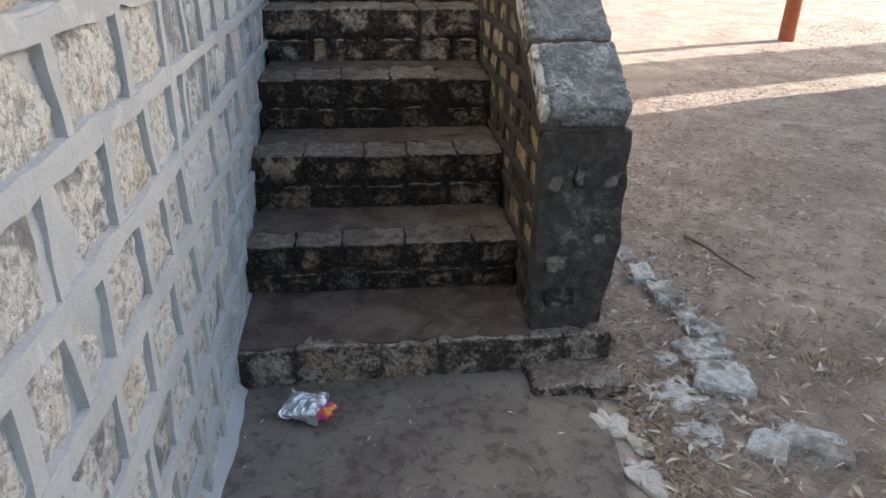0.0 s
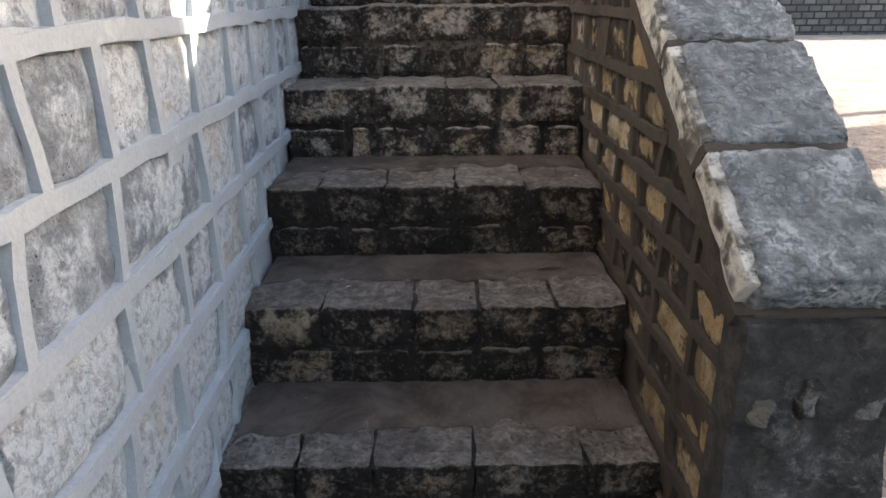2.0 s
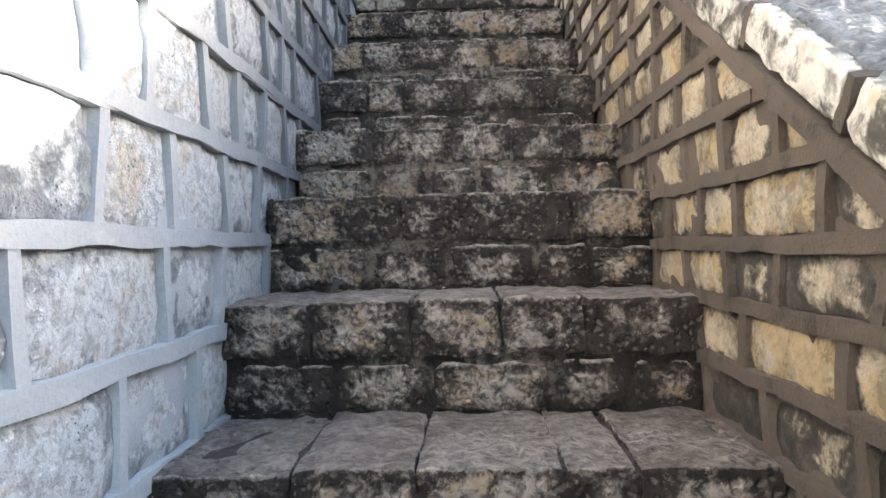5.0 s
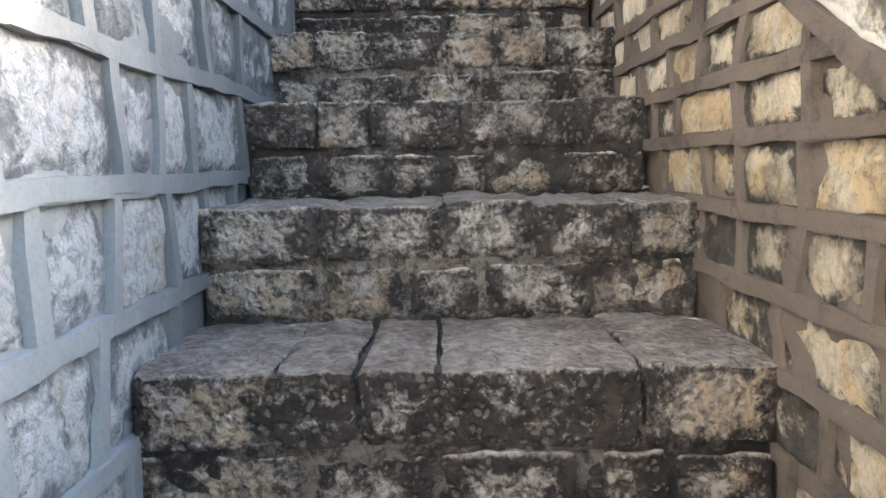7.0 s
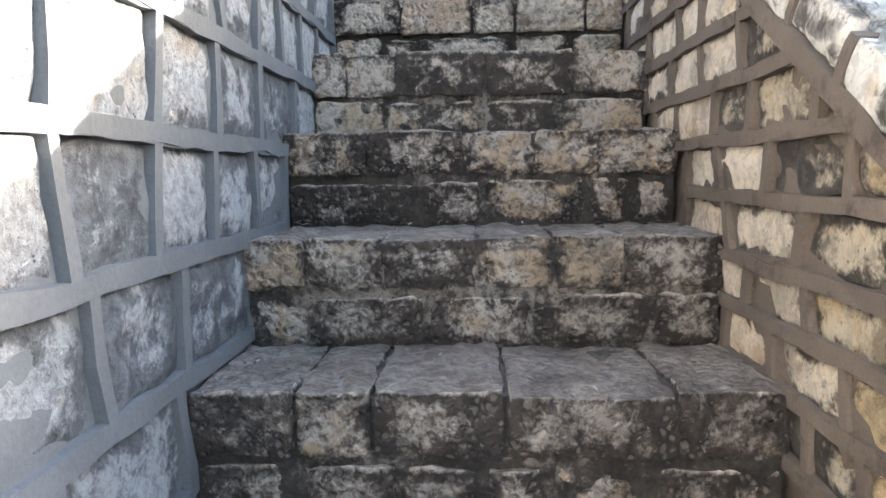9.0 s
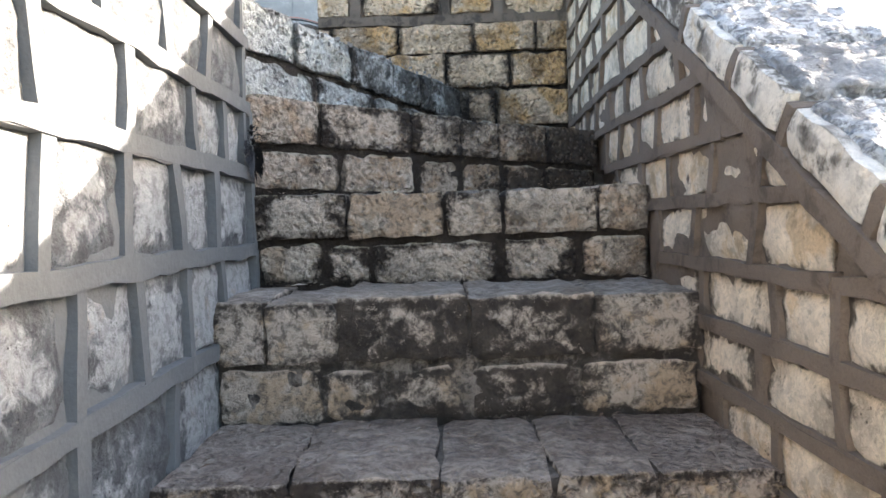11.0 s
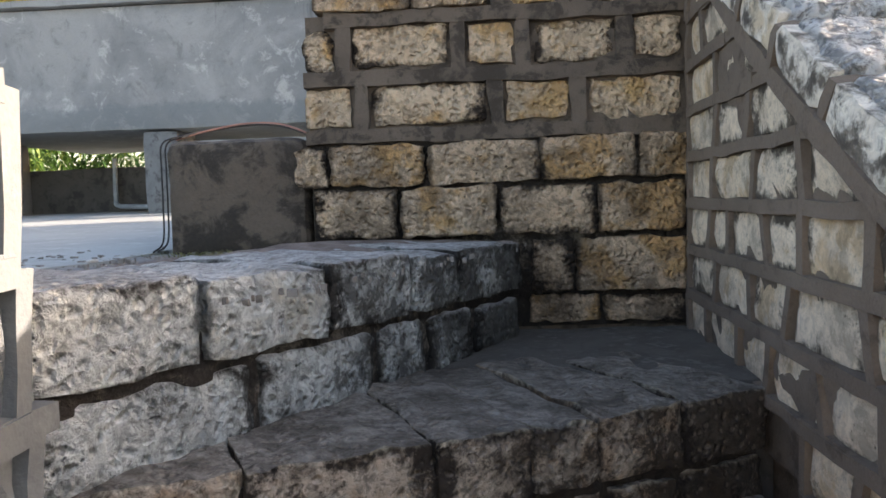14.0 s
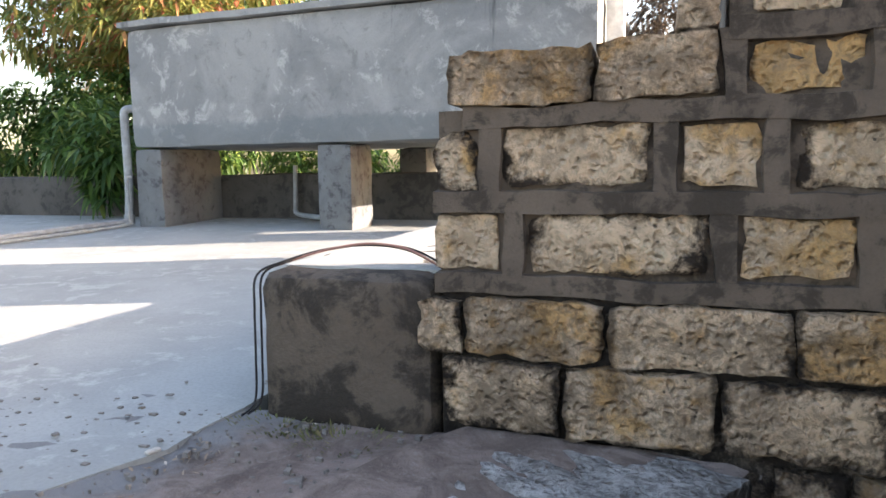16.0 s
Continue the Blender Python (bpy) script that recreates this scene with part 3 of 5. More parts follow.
def build_step(level, a, b, z, below, depth, joints, material, lower=True, fall=0.0):
    """One step: edge from a to b at height z, on a mortar core; fall is how far it sinks from a to b."""
    a, b = Vector((*a, 0)), Vector((*b, 0))
    along = (b - a).normalized()
    inward = Vector((0, 0, 1)).cross(along)
    width = (b - a).length
    core_m = Matrix.Translation((0, 0, z + fall / 2)) @ axes(a, along, inward) @ Matrix.Rotation(math.atan2(fall, width), 4, "Y") @ Matrix.Translation((0, 0, -z))
    core = bmesh.new()
    proud = 0.017 if level > 13 else 0.0125
    rough_block(core, (0, proud, below - 0.03), (width, depth + 0.03, z - (0.020 if level > 13 else 0.012)), (80, 5, 20), 0.0095, 0.006, level * 3.3, 15.0)
    step = part("step", core, M_HEAD_MORTAR if level in (14, 15) else M_SLAB_MORTAR if level == 1 else M_MORTAR if level < 9 or level == 16 else M_MORTAR_HIGH, stairs, smooth=True)
    step.matrix_basis = core_m
    tall = z - below
    split = below + tall * rng.uniform(0.46, 0.52)
    for course, cuts in enumerate(joints):
        if course and not lower:
            break
        lo, hi = (split + 0.002 if lower else below, z) if course == 0 else (below - 0.005, split - 0.002)
        edges = [0.0, *cuts, 1.0]
        for i in range(len(edges) - 1):
            gap = rng.uniform(0.0, 0.0025) if course == 0 else rng.uniform(0.001, 0.008)
            x0, x1 = edges[i] * width + gap, edges[i + 1] * width - gap
            out = rng.uniform(-0.005, 0.004) + (0.0 if course == 0 else 0.006)
            m = Matrix.Translation((x0, out, lo)) @ Matrix.Rotation(rng.uniform(-0.012, 0.012), 4, "Z")
            tall_here = hi - lo + (rng.uniform(-0.006, 0.004) if course == 0 else rng.uniform(-0.012, -0.002))
            deep = (min(depth + 0.01, rng.uniform(0.34, 0.52)) if level == 15 else depth + 0.01) if course == 0 else 0.10
            put_stone(step, m, x1 - x0, tall_here, deep, M_RISER_TAN if course == 0 and i in TAN.get(level, ()) else material, 0.024, 0.0095, 0.005 if course == 0 else 0.009, 22.0, dcells=6 if course == 0 else 1)
    return step


keys = sorted(LEVELS)
for k in keys:
    if k == 1:
        continue
    y, z = LEVELS[k]
    below = LEVELS[k - 1][1]
    depth = (LEVELS[k + 1][0] - y) if k < 14 else 0.62
    build_step(k, (XL - 0.015, y), (XR + 0.012, y), z, below, depth, JOINTS[k], M_RISER_LOW if k < 5 else M_RISER if k < 9 else M_RISER_HIGH if k < 12 else M_RISER if k < 13 else M_RISER_MID if k < 14 else M_STEP_HEAD)
# bottom slab, as wide as the parapet's end
build_step(1, (XL - 0.01, 2.222), (0.905, 2.236), 0.095, -0.09, 0.36, ((.15, .37, .52, .70, .86), ()), M_RISER_HIGH, lower=False)
bm = bmesh.new()
rough_block(bm, (0.60, 2.085, -0.16), (0.925, 2.26, -0.012), (16, 9, 7), 0.012, 0.014, 6.3, 14.0)
part("ledge", bm, M_RISER_HIGH, stairs, "broken ledge under the lowest step", smooth=True)
# winding steps at the head
build_step(15, (-0.372, 6.588), (XR + 0.03, 7.166), 3.323, 3.092, 0.95, ((.178, .408, .55, .66, .82), (.225, .43, .55, .68, .82)), M_LANDING, fall=0.046)
build_step(16, (-0.378, 6.562), (0.224, 7.714), 3.569, 3.31, 0.40, ((.188, .39, .59, .73), (.265, .50, .64, .80)), M_RISER_TOP, fall=0.041)

bm = bmesh.new()
rough_block(bm, (0.02, 7.22, 3.0), (XR + 0.06, YB + 0.018, 3.304), (12, 10, 3), 0.004, 0.003, 8.0, 9.0)
part("landing", bm, M_PATH_DARK, stairs, "dusty cement landing, coloured dark for the corner's shade", smooth=True)

# ---- masonry side walls ----
def spread(lo, hi, anchors, small, large, r):
    """Joints from lo to hi that keep the given ones and fill the rest."""
    marks = sorted(a for a in anchors if lo < a < hi)
    out, here = [], lo
    for stop in [*marks, hi]:
        n = max(1, round((stop - here) / r.uniform(small, large)))
        cut = [here + (stop - here) * i / n for i in range(1, n)]
        out += [c + r.uniform(-0.03, 0.03) for c in cut]
        if stop != hi:
            out.append(stop)
        here = stop
    return [lo, *out, hi]


def strip(bm, a, b, width, lo, hi, seed, wide_axis, clamp=None, rag=0.008):
    """A raised cement bead from a to b (local x, z), between the depths lo and hi."""
    a, b = Vector((a[0], 0, a[1])), Vector((b[0], 0, b[1]))
    d = (b - a)
    ln = d.length
    d.normalize()
    n = Vector((-d.z, 0, d.x))
    count = max(2, int(ln / 0.05))
    rows = []
    for i in range(count + 1):
        c = a + d * (ln * i / count)
        wob = noise.noise(Vector((i * 0.45, seed, 1.7))) * rag
        wid = width * (1 + min(0.5, 40 * rag) * noise.noise(Vector((i * 0.6, seed, 8.2))))
        out = lo + 0.003 * noise.noise(Vector((i * 0.7, seed, 4.4)))
        pts = []
        for s, dep in ((-0.5, hi), (-0.44, out + 0.003), (0.44, out + 0.003), (0.5, hi)):
            q = c + n * (wid * s + wob)
            q.y = dep
            pts.append(bm.verts.new(clamp(q) if clamp else q))
        rows.append(pts)
    for r0, r1 in zip(rows, rows[1:]):
        for k in range(3):
            bm.faces.new((r0[k], r1[k], r1[k + 1], r0[k + 1]))
    for end in (rows[0], rows[-1]):
        bm.faces.new(end)


def masonry(wall, m, flip, courses, span, anchors, sizes, bead, depths, material, pointing, keep, seed, limit=300, clamp=None, amp=0.005, vbead=None, rag=0.008):
    """Stones of a wall with raised pointing. Local x runs along m's x axis; flip turns world y into it. keep(y, z) says which stones to build."""
    r = random.Random(seed)
    bm = bmesh.new()
    rest = bmesh.new()
    built = 0
    face, stone_face, back = depths
    for ci in range(len(courses) - 1):
        z0, z1 = courses[ci], courses[ci + 1]
        cuts = spread(span[0], span[1], anchors.get(ci, ()), sizes[0], sizes[1], r)
        first, last = None, None
        for a, b in zip(cuts, cuts[1:]):
            mid = (a + b) / 2
            if not keep(mid, (z0 + z1) / 2):
                continue
            first = min(a, first) if first is not None else a
            last = max(b, last) if last is not None else b
            lo, hi = (flip * a, flip * b) if flip > 0 else (flip * b, flip * a)
            g = bead * 0.30
            w, h = hi - lo - 2 * g, z1 - z0 - 2 * g
            if w < 0.03:
                continue
            at = Vector((lo + g, stone_face + r.uniform(-0.003, 0.004), z0 + g))
            local_clamp = (lambda co, at=at: clamp(co + at) - at) if clamp else None
            mat = material(mid, (z0 + z1) / 2) if callable(material) else material
            if built < limit:
                put_stone(wall, m @ Matrix.Translation(at), w, h, back - stone_face, mat, 0.04, amp, 0.010, 18.0, local_clamp)
                built += 1
            else:
                rough_block(rest, at, at + Vector((w, back - stone_face, h)), (cells(w, 0.07), 1, cells(h, 0.07)), amp, 0.01, r.random() * 50, 18.0, clamp)
            lean = r.uniform(-0.018, 0.018)
            strip(bm, (flip * b + lean, z0), (flip * b - lean, z1), (vbead or bead) * r.uniform(0.85, 1.15), face + 0.002, back, r.random() * 90, 0, clamp, rag)
        if first is not None:
            strip(bm, (flip * first, z0), (flip * last, z0), bead, face, back, r.random() * 90, 0, clamp, rag)
            strip(bm, (flip * first, z1), (flip * last, z1), bead * 0.98, face + 0.0015, back, r.random() * 90, 0, clamp, rag)
    net = part("pointing", bm, pointing, wall, smooth=False)
    net.matrix_basis = m
    if len(rest.verts):
        far = part("stonework", rest, material(0, 9) if callable(material) else material, wall, smooth=True)
        far["kind"] = "stuff"
        far.matrix_basis = m
    else:
        rest.free()
    return wall


def smear_sheet(wall, m, span, rows, depth_of, keep, material, label):
    """Cement smeared unevenly over a wall's stones: a sheet that dips behind them and comes out over them."""
    bm = bmesh.new()
    ny, nz = cells(span[1] - span[0], 0.026), cells(rows[1] - rows[0], 0.026)
    seen = {}

    def vert(i, k):
        if (i, k) not in seen:
            y, z = span[0] + (span[1] - span[0]) * i / ny, rows[0] + (rows[1] - rows[0]) * k / nz
            q = Vector((y * 4.3, z * 5.2, 1.3))
            rough = noise.noise(q) + 0.55 * noise.noise(q * 2.9) + 0.30 * noise.noise(q * 7.0)
            seen[i, k] = bm.verts.new(m @ Vector((y, depth_of(y, z, rough), z)))
        return seen[i, k]

    for i in range(ny):
        for k in range(nz):
            if keep(span[0] + (span[1] - span[0]) * (i + 0.5) / ny, rows[0] + (rows[1] - rows[0]) * (k + 0.5) / nz):
                bm.faces.new((vert(i, k), vert(i + 1, k), vert(i + 1, k + 1), vert(i, k + 1)))
    bmesh.ops.recalc_face_normals(bm, faces=bm.faces[:])
    return part("smeared_cement", bm, material, wall, label, smooth=True)


def stair_z(y):
    return 0.293 + (y - 2.568) * 0.6985


# the tall wall on one side; the terrace lies behind it
TOP_L = 3.84
core = bmesh.new()
rough_block(core, (-0.80, -3.2, -0.3), (XL - 0.022, 6.525, TOP_L), (4, 90, 40), 0.004, 0.02, 3.0, 3.0)
rough_block(core, (-0.80, 6.40, 2.2), (XL - 0.020, 6.565, 3.53), (4, 4, 12), 0.003, 0.01, 4.0, 3.0)
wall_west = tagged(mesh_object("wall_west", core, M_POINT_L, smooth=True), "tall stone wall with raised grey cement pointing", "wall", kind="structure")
LC = [-0.10, 0.09, 0.27, 0.45, 0.64, 0.83, 1.02, 1.21, 1.40, 1.59, 1.785, 1.98, 2.18, 2.38, 2.575, 2.77, 2.96, 3.145, 3.30, 3.46, 3.62, 3.80]
LA = {4: (1.656, 1.96, 2.308, 2.55), 5: (2.063, 2.327, 2.742), 6: (1.832, 2.145, 2.539, 3.224, 3.502), 7: (3.09, 3.43, 3.811), 8: (3.262, 3.585, 3.973),
      11: (4.611, 4.76, 4.905), 12: (4.768, 5.014, 5.268), 13: (4.958, 5.193, 5.422), 15: (5.725, 5.905, 6.107), 16: (5.87, 6.075, 6.276), 17: (6.171, 6.356, 6.50), 18: (6.27, 6.515), 19: (6.30, 6.515), 20: (6.20, 6.515)}
LEFT = axes((XL, 0, 0), (0, 1, 0), (-1, 0, 0))
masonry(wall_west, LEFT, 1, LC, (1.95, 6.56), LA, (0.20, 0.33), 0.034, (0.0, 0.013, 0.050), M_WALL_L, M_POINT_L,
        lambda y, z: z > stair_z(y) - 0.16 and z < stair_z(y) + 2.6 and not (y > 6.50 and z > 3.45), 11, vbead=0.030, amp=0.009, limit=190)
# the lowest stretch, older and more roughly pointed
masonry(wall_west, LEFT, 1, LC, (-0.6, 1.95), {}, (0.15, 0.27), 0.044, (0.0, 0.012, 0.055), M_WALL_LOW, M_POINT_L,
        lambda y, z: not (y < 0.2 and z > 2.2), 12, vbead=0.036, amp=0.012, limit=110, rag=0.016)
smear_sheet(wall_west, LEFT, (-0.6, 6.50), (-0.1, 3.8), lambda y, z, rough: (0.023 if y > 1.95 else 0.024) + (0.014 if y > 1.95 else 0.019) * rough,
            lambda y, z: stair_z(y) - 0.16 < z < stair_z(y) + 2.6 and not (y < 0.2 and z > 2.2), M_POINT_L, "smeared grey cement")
# cement skirting along the wall's foot
bm = bmesh.new()
prism(bm, [(XL - 0.02, -0.10), (XL + 0.032, -0.10), (XL + 0.028, -0.050), (XL + 0.014, -0.030), (XL - 0.02, 0.005)], -0.6, 2.20, 1)
bmesh.ops.subdivide_edges(bm, edges=[e for e in bm.edges if abs(e.verts[0].co.y - e.verts[1].co.y) > 1], cuts=90)
for v in bm.verts:
    v.co += noise.noise_vector(v.co * 9.0) * 0.012
part("skirting", bm, M_POINT_L, wall_west, "rough cement skirting", smooth=True)


def cop(y):
    """Height of the sloping coping's inner top edge."""
    return 0.853 + 0.648 * (y - 2.27)


# the parapet on the other side
core = bmesh.new()
prism(core, [(2.30, -0.2), (6.95, -0.2), (6.95, cop(6.95) - 0.09), (2.30, cop(2.30) - 0.09)], XR + 0.022, 0.875, 0)
prism(core, [(6.95, -0.2), (7.80, -0.2), (7.80, cop(7.80) - 0.09), (6.95, cop(6.95) - 0.09)], XR + 0.062, 0.875, 0)
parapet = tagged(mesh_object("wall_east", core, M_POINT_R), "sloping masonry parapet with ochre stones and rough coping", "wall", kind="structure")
RC = [0.08, 0.20, 0.32, 0.44, 0.55, 0.66, 0.77, 0.87, 0.97, 1.08, 1.215, 1.335, 1.45, 1.56, 1.68, 1.80, 1.92, 2.04, 2.146, 2.249, 2.345, 2.46, 2.57, 2.685, 2.80, 2.915,
      3.04, 3.16, 3.28, 3.40, 3.52, 3.64, 3.76, 3.88, 4.00, 4.12, 4.24, 4.36]
RA = {10: (3.68, 3.43, 3.19), 11: (4.034, 3.725, 3.521), 13: (4.056, 3.769), 17: (5.066, 4.767), 18: (4.933,), 19: (5.238,), 20: (5.275, 5.0), 24: (5.94,), 26: (5.98, 6.18)}


def flare(y):
    """The parapet stands back a little towards the head of the stairs."""
    return 0.040 * min(1.0, max(0.0, (y - 6.95) / 0.8))


def below_coping(co):
    co = Vector((co.x, co.y + flare(-co.x), co.z))
    top = cop(-co.x) - 0.10
    if co.z > top:
        co = Vector((co.x, co.y, top))
    return co


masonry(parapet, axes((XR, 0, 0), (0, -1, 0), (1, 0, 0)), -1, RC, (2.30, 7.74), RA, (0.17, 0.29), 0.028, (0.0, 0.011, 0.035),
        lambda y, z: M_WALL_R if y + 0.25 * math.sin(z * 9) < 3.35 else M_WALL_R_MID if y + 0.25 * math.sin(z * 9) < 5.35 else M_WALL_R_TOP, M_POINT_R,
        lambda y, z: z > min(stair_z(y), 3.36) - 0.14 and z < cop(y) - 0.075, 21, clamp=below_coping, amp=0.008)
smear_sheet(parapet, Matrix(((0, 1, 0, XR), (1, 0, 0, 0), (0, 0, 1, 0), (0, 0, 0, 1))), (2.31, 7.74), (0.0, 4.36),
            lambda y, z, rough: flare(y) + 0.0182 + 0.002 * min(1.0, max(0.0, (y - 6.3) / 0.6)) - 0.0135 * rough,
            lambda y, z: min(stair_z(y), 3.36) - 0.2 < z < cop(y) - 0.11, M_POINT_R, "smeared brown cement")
# the sloping bead under the coping
bm = bmesh.new()
strip(bm, (-2.31, cop(2.31) - 0.112), (-7.74, cop(7.74) - 0.112), 0.038, -0.012, 0.035, 3.3, 0, lambda q: q + Vector((0, flare(-q.x), 0)))
part("pointing", bm, M_POINT_R, parapet).matrix_basis = axes((XR, 0, 0), (0, -1, 0), (1, 0, 0))
# coping blocks
slope = math.atan(0.648)
dist, end_at = 0.0, (7.74 - 2.262) / math.cos(slope)
r = random.Random(8)
first = True
while dist < end_at - 0.1:
    y = 2.262 + dist * math.cos(slope)
    ln = 0.30 if first else r.uniform(0.24, 0.38) if y < 4.6 else r.uniform(0.19, 0.27)
    ln = min(ln, end_at - dist)
    m = Matrix.Translation((XR + flare(y) + r.uniform(-0.004, 0.004), y, cop(y))) @ Matrix.Rotation(slope + r.uniform(-0.012, 0.020), 4, "X") @ Matrix.Translation((0, 0.004, -0.088 + r.uniform(-0.006, 0.008)))
    bm = bmesh.new()
    rough_block(bm, (0.012, 0, 0), (0.268, ln - 0.014, 0.094), (18, cells(ln, 0.016), 4), 0.0085, 0.010, r.random() * 60, 38.0)
    ob = mesh_object("coping_stone", bm, M_COPING, None, smooth=True)
    ob.parent = parapet
    ob.matrix_basis = m
    # the block's dressed inner side
    bm = bmesh.new()
    g0, g1 = r.uniform(0.006, 0.014), r.uniform(0.010, 0.020)
    rough_block(bm, (-0.008, g0, r.uniform(0.004, 0.014)), (0.05, ln - g1, 0.086), (1, cells(ln, 0.03), 4), 0.006, 0.006, r.random() * 60, 20.0)
    ob = mesh_object("facing_stone", bm, M_FACING, None, smooth=True)
    ob.parent = parapet
    ob.matrix_basis = m
    # cement joint between blocks
    bm = bmesh.new()
    rough_block(bm, (-0.010, ln - 0.020, 0.0), (0.262, ln + 0.010, 0.083), (8, 1, 4), 0.004, 0.006, r.random() * 60, 20.0)
    ob = mesh_object("joint", bm, M_POINT_R, None, smooth=True)
    ob.parent = parapet
    ob.matrix_basis = m
    dist += ln
    first = False
# the parapet's front end, blackened blocks
def end_shape(co, u):
    """Smeared render over rubble, its outer lower corner worn away."""
    p = co * 9.0
    bulge = 0.016 * noise.noise(p + Vector((3, 1, 7))) + 0.007 * noise.noise(p * 2.6)
    if u.y < 0.5:
        co.y -= bulge + 0.012 * noise.noise(Vector((co.x * 13, 2.0, co.z * 10)))
    if u.x > 0.99:
        co.x += 0.012 * noise.noise(Vector((1.0, 5.0, co.z * 11)))
    cut = max(0.0, 0.22 - (co.z - 0.08)) / 0.22
    co.x -= 0.085 * cut ** 1.6 * u.x
    return co


bm = bmesh.new()
lattice_box(bm, (0.624, 2.276, 0.075), (0.893, 2.36, 0.775), (18, 2, 42), end_shape)
part("end_render", bm, M_SOOT, parapet, "soot-black cement render over rubble", smooth=True)
for x, z, w, h in ((0.645, 0.30, 0.10, 0.075), (0.80, 0.40, 0.055, 0.05), (0.64, 0.585, 0.05, 0.06), (0.72, 0.60, 0.045, 0.085), (0.79, 0.595, 0.07, 0.06), (0.66, 0.17, 0.11, 0.085), (0.825, 0.60, 0.05, 0.055)):
    bm = bmesh.new()
    rough_block(bm, (0, 0, 0), (w, 0.05, h), (6, 2, 6), 0.012, 0.016, x * 31 + z * 7, 26.0)
    ob = mesh_object("stone", bm, M_END_STONE, None, smooth=True)
    ob.parent = parapet
    ob.matrix_basis = Matrix.Translation((x, 2.268, z))

# ---- the wall at the head of the stairs ----
core = bmesh.new()
prism(core, [(-0.355, 3.2), (0.90, 3.2), (0.90, 4.75), (0.56, 4.75), (0.56, 4.56), (0.34, 4.56), (0.34, 4.43), (0.16, 4.43), (0.16, 4.29), (-0.045, 4.29), (-0.045, 4.183), (-0.355, 4.183)], YB + 0.020, YB + 0.175, 1)
head = tagged(mesh_object("wall_north", core, M_POINT_B), "broken-topped wall of tan limestone blocks with cement joints", "wall", kind="structure")
bm = bmesh.new()
rough_block(bm, (-0.352, YB + 0.011, 3.31), (0.70, YB + 0.03, 3.835), (20, 1, 10), 0.003, 0.003, 2.0, 9.0)
part("mortar_bed", bm, M_MORTAR, head, "black, damp-stained mortar")
ROWS = [
    (3.32, 3.402, (0.24, 0.44, 0.645), 0.0), (3.408, 3.556, (0.250, 0.369, 0.645), -0.012), (3.566, 3.704, (-0.345, -0.111, 0.162, 0.430, 0.640), -0.016),
    (3.710, 3.832, (-0.395, -0.301, -0.030, 0.281, 0.537, 0.645), -0.012), (3.872, 3.986, (-0.364, -0.204, 0.165, 0.386, 0.638), 0.010),
    (4.030, 4.146, (-0.364, -0.250, 0.065, 0.240, 0.512, 0.638), 0.010), (4.183, 4.290, (-0.327, -0.057, 0.150), -0.004), (4.186, 4.280, (0.195, 0.390, 0.640), 0.010),
    (4.296, 4.42, (0.075, 0.150), -0.006), (4.315, 4.425, (0.190, 0.36, 0.64), 0.010), (4.46, 4.56, (0.37, 0.64), 0.008)]
for z0, z1, xs, out in ROWS:
    xs = [x + 0.026 if x > 0.6 else x for x in xs]
    beaded = out > 0.005
    for a, b in zip(xs, xs[1:]):
        g = 0.024 if beaded else 0.0025
        ends_a, ends_b = (0.0 if a == xs[0] else g), (0.0 if b == xs[-1] else g)
        put_stone(head, Matrix.Translation((a + ends_a, YB + out + rng.uniform(-0.004, 0.004), z0 + rng.uniform(0, 0.006))) @ Matrix.Rotation(rng.uniform(-0.012, 0.012), 4, "Y"),
                  b - a - ends_a - ends_b, z1 - z0 - rng.uniform(0, 0.008), 0.165 if a == xs[0] else 0.10, M_BACK if beaded else M_BACK_LOW, 0.022, 0.0115, 0.007 if beaded else 0.004, 21.0)
bm = bmesh.new()
for z, x0 in ((3.852, -0.362), (4.008, -0.362), (4.166, -0.30), (4.298, 0.16), (4.443, 0.33)):
    strip(bm, (x0, z), (0.672, z), 0.044, -0.002, 0.03, z * 7, 0)
for z0, z1, xs in ((3.852, 4.008, (-0.204, 0.165, 0.386)), (4.008, 4.166, (-0.250, 0.065, 0.240, 0.512)), (4.166, 4.298, (0.17, 0.39)), (4.298, 4.443, (0.36,))):
    for x in xs:
        strip(bm, (x, z0), (x, z1), 0.045, 0.0, 0.03, x * 31, 0)
part("pointing", bm, M_POINT_B, head).matrix_basis = Matrix.Translation((0, YB, 0))

# ---- terrace ----
def terrace_z(y):
    return 3.545 + max(0.0, y - 7.8) * 0.026


bm = bmesh.new()
box(bm, (-16.0, 6.49, -0.3), (-0.46, 7.02, 3.50))
box(bm, (-16.0, 7.02, -0.3), (-0.345, 18.0, 3.50))
box(bm, (-16.0, -3.2, -0.3), (-0.79, 6.49, 3.50))
box(bm, (-0.345, 7.02, -0.3), (-0.22, 7.80, 3.50))
box(bm, (-0.345, 7.80, -0.3), (0.90, 18.0, 3.50))
tagged(mesh_object("terrace_base", bm, M_PATH), "solid base under the terrace", "terrace", kind="structure")
bm = bmesh.new()
rows, cols = 60, 60
grid = []
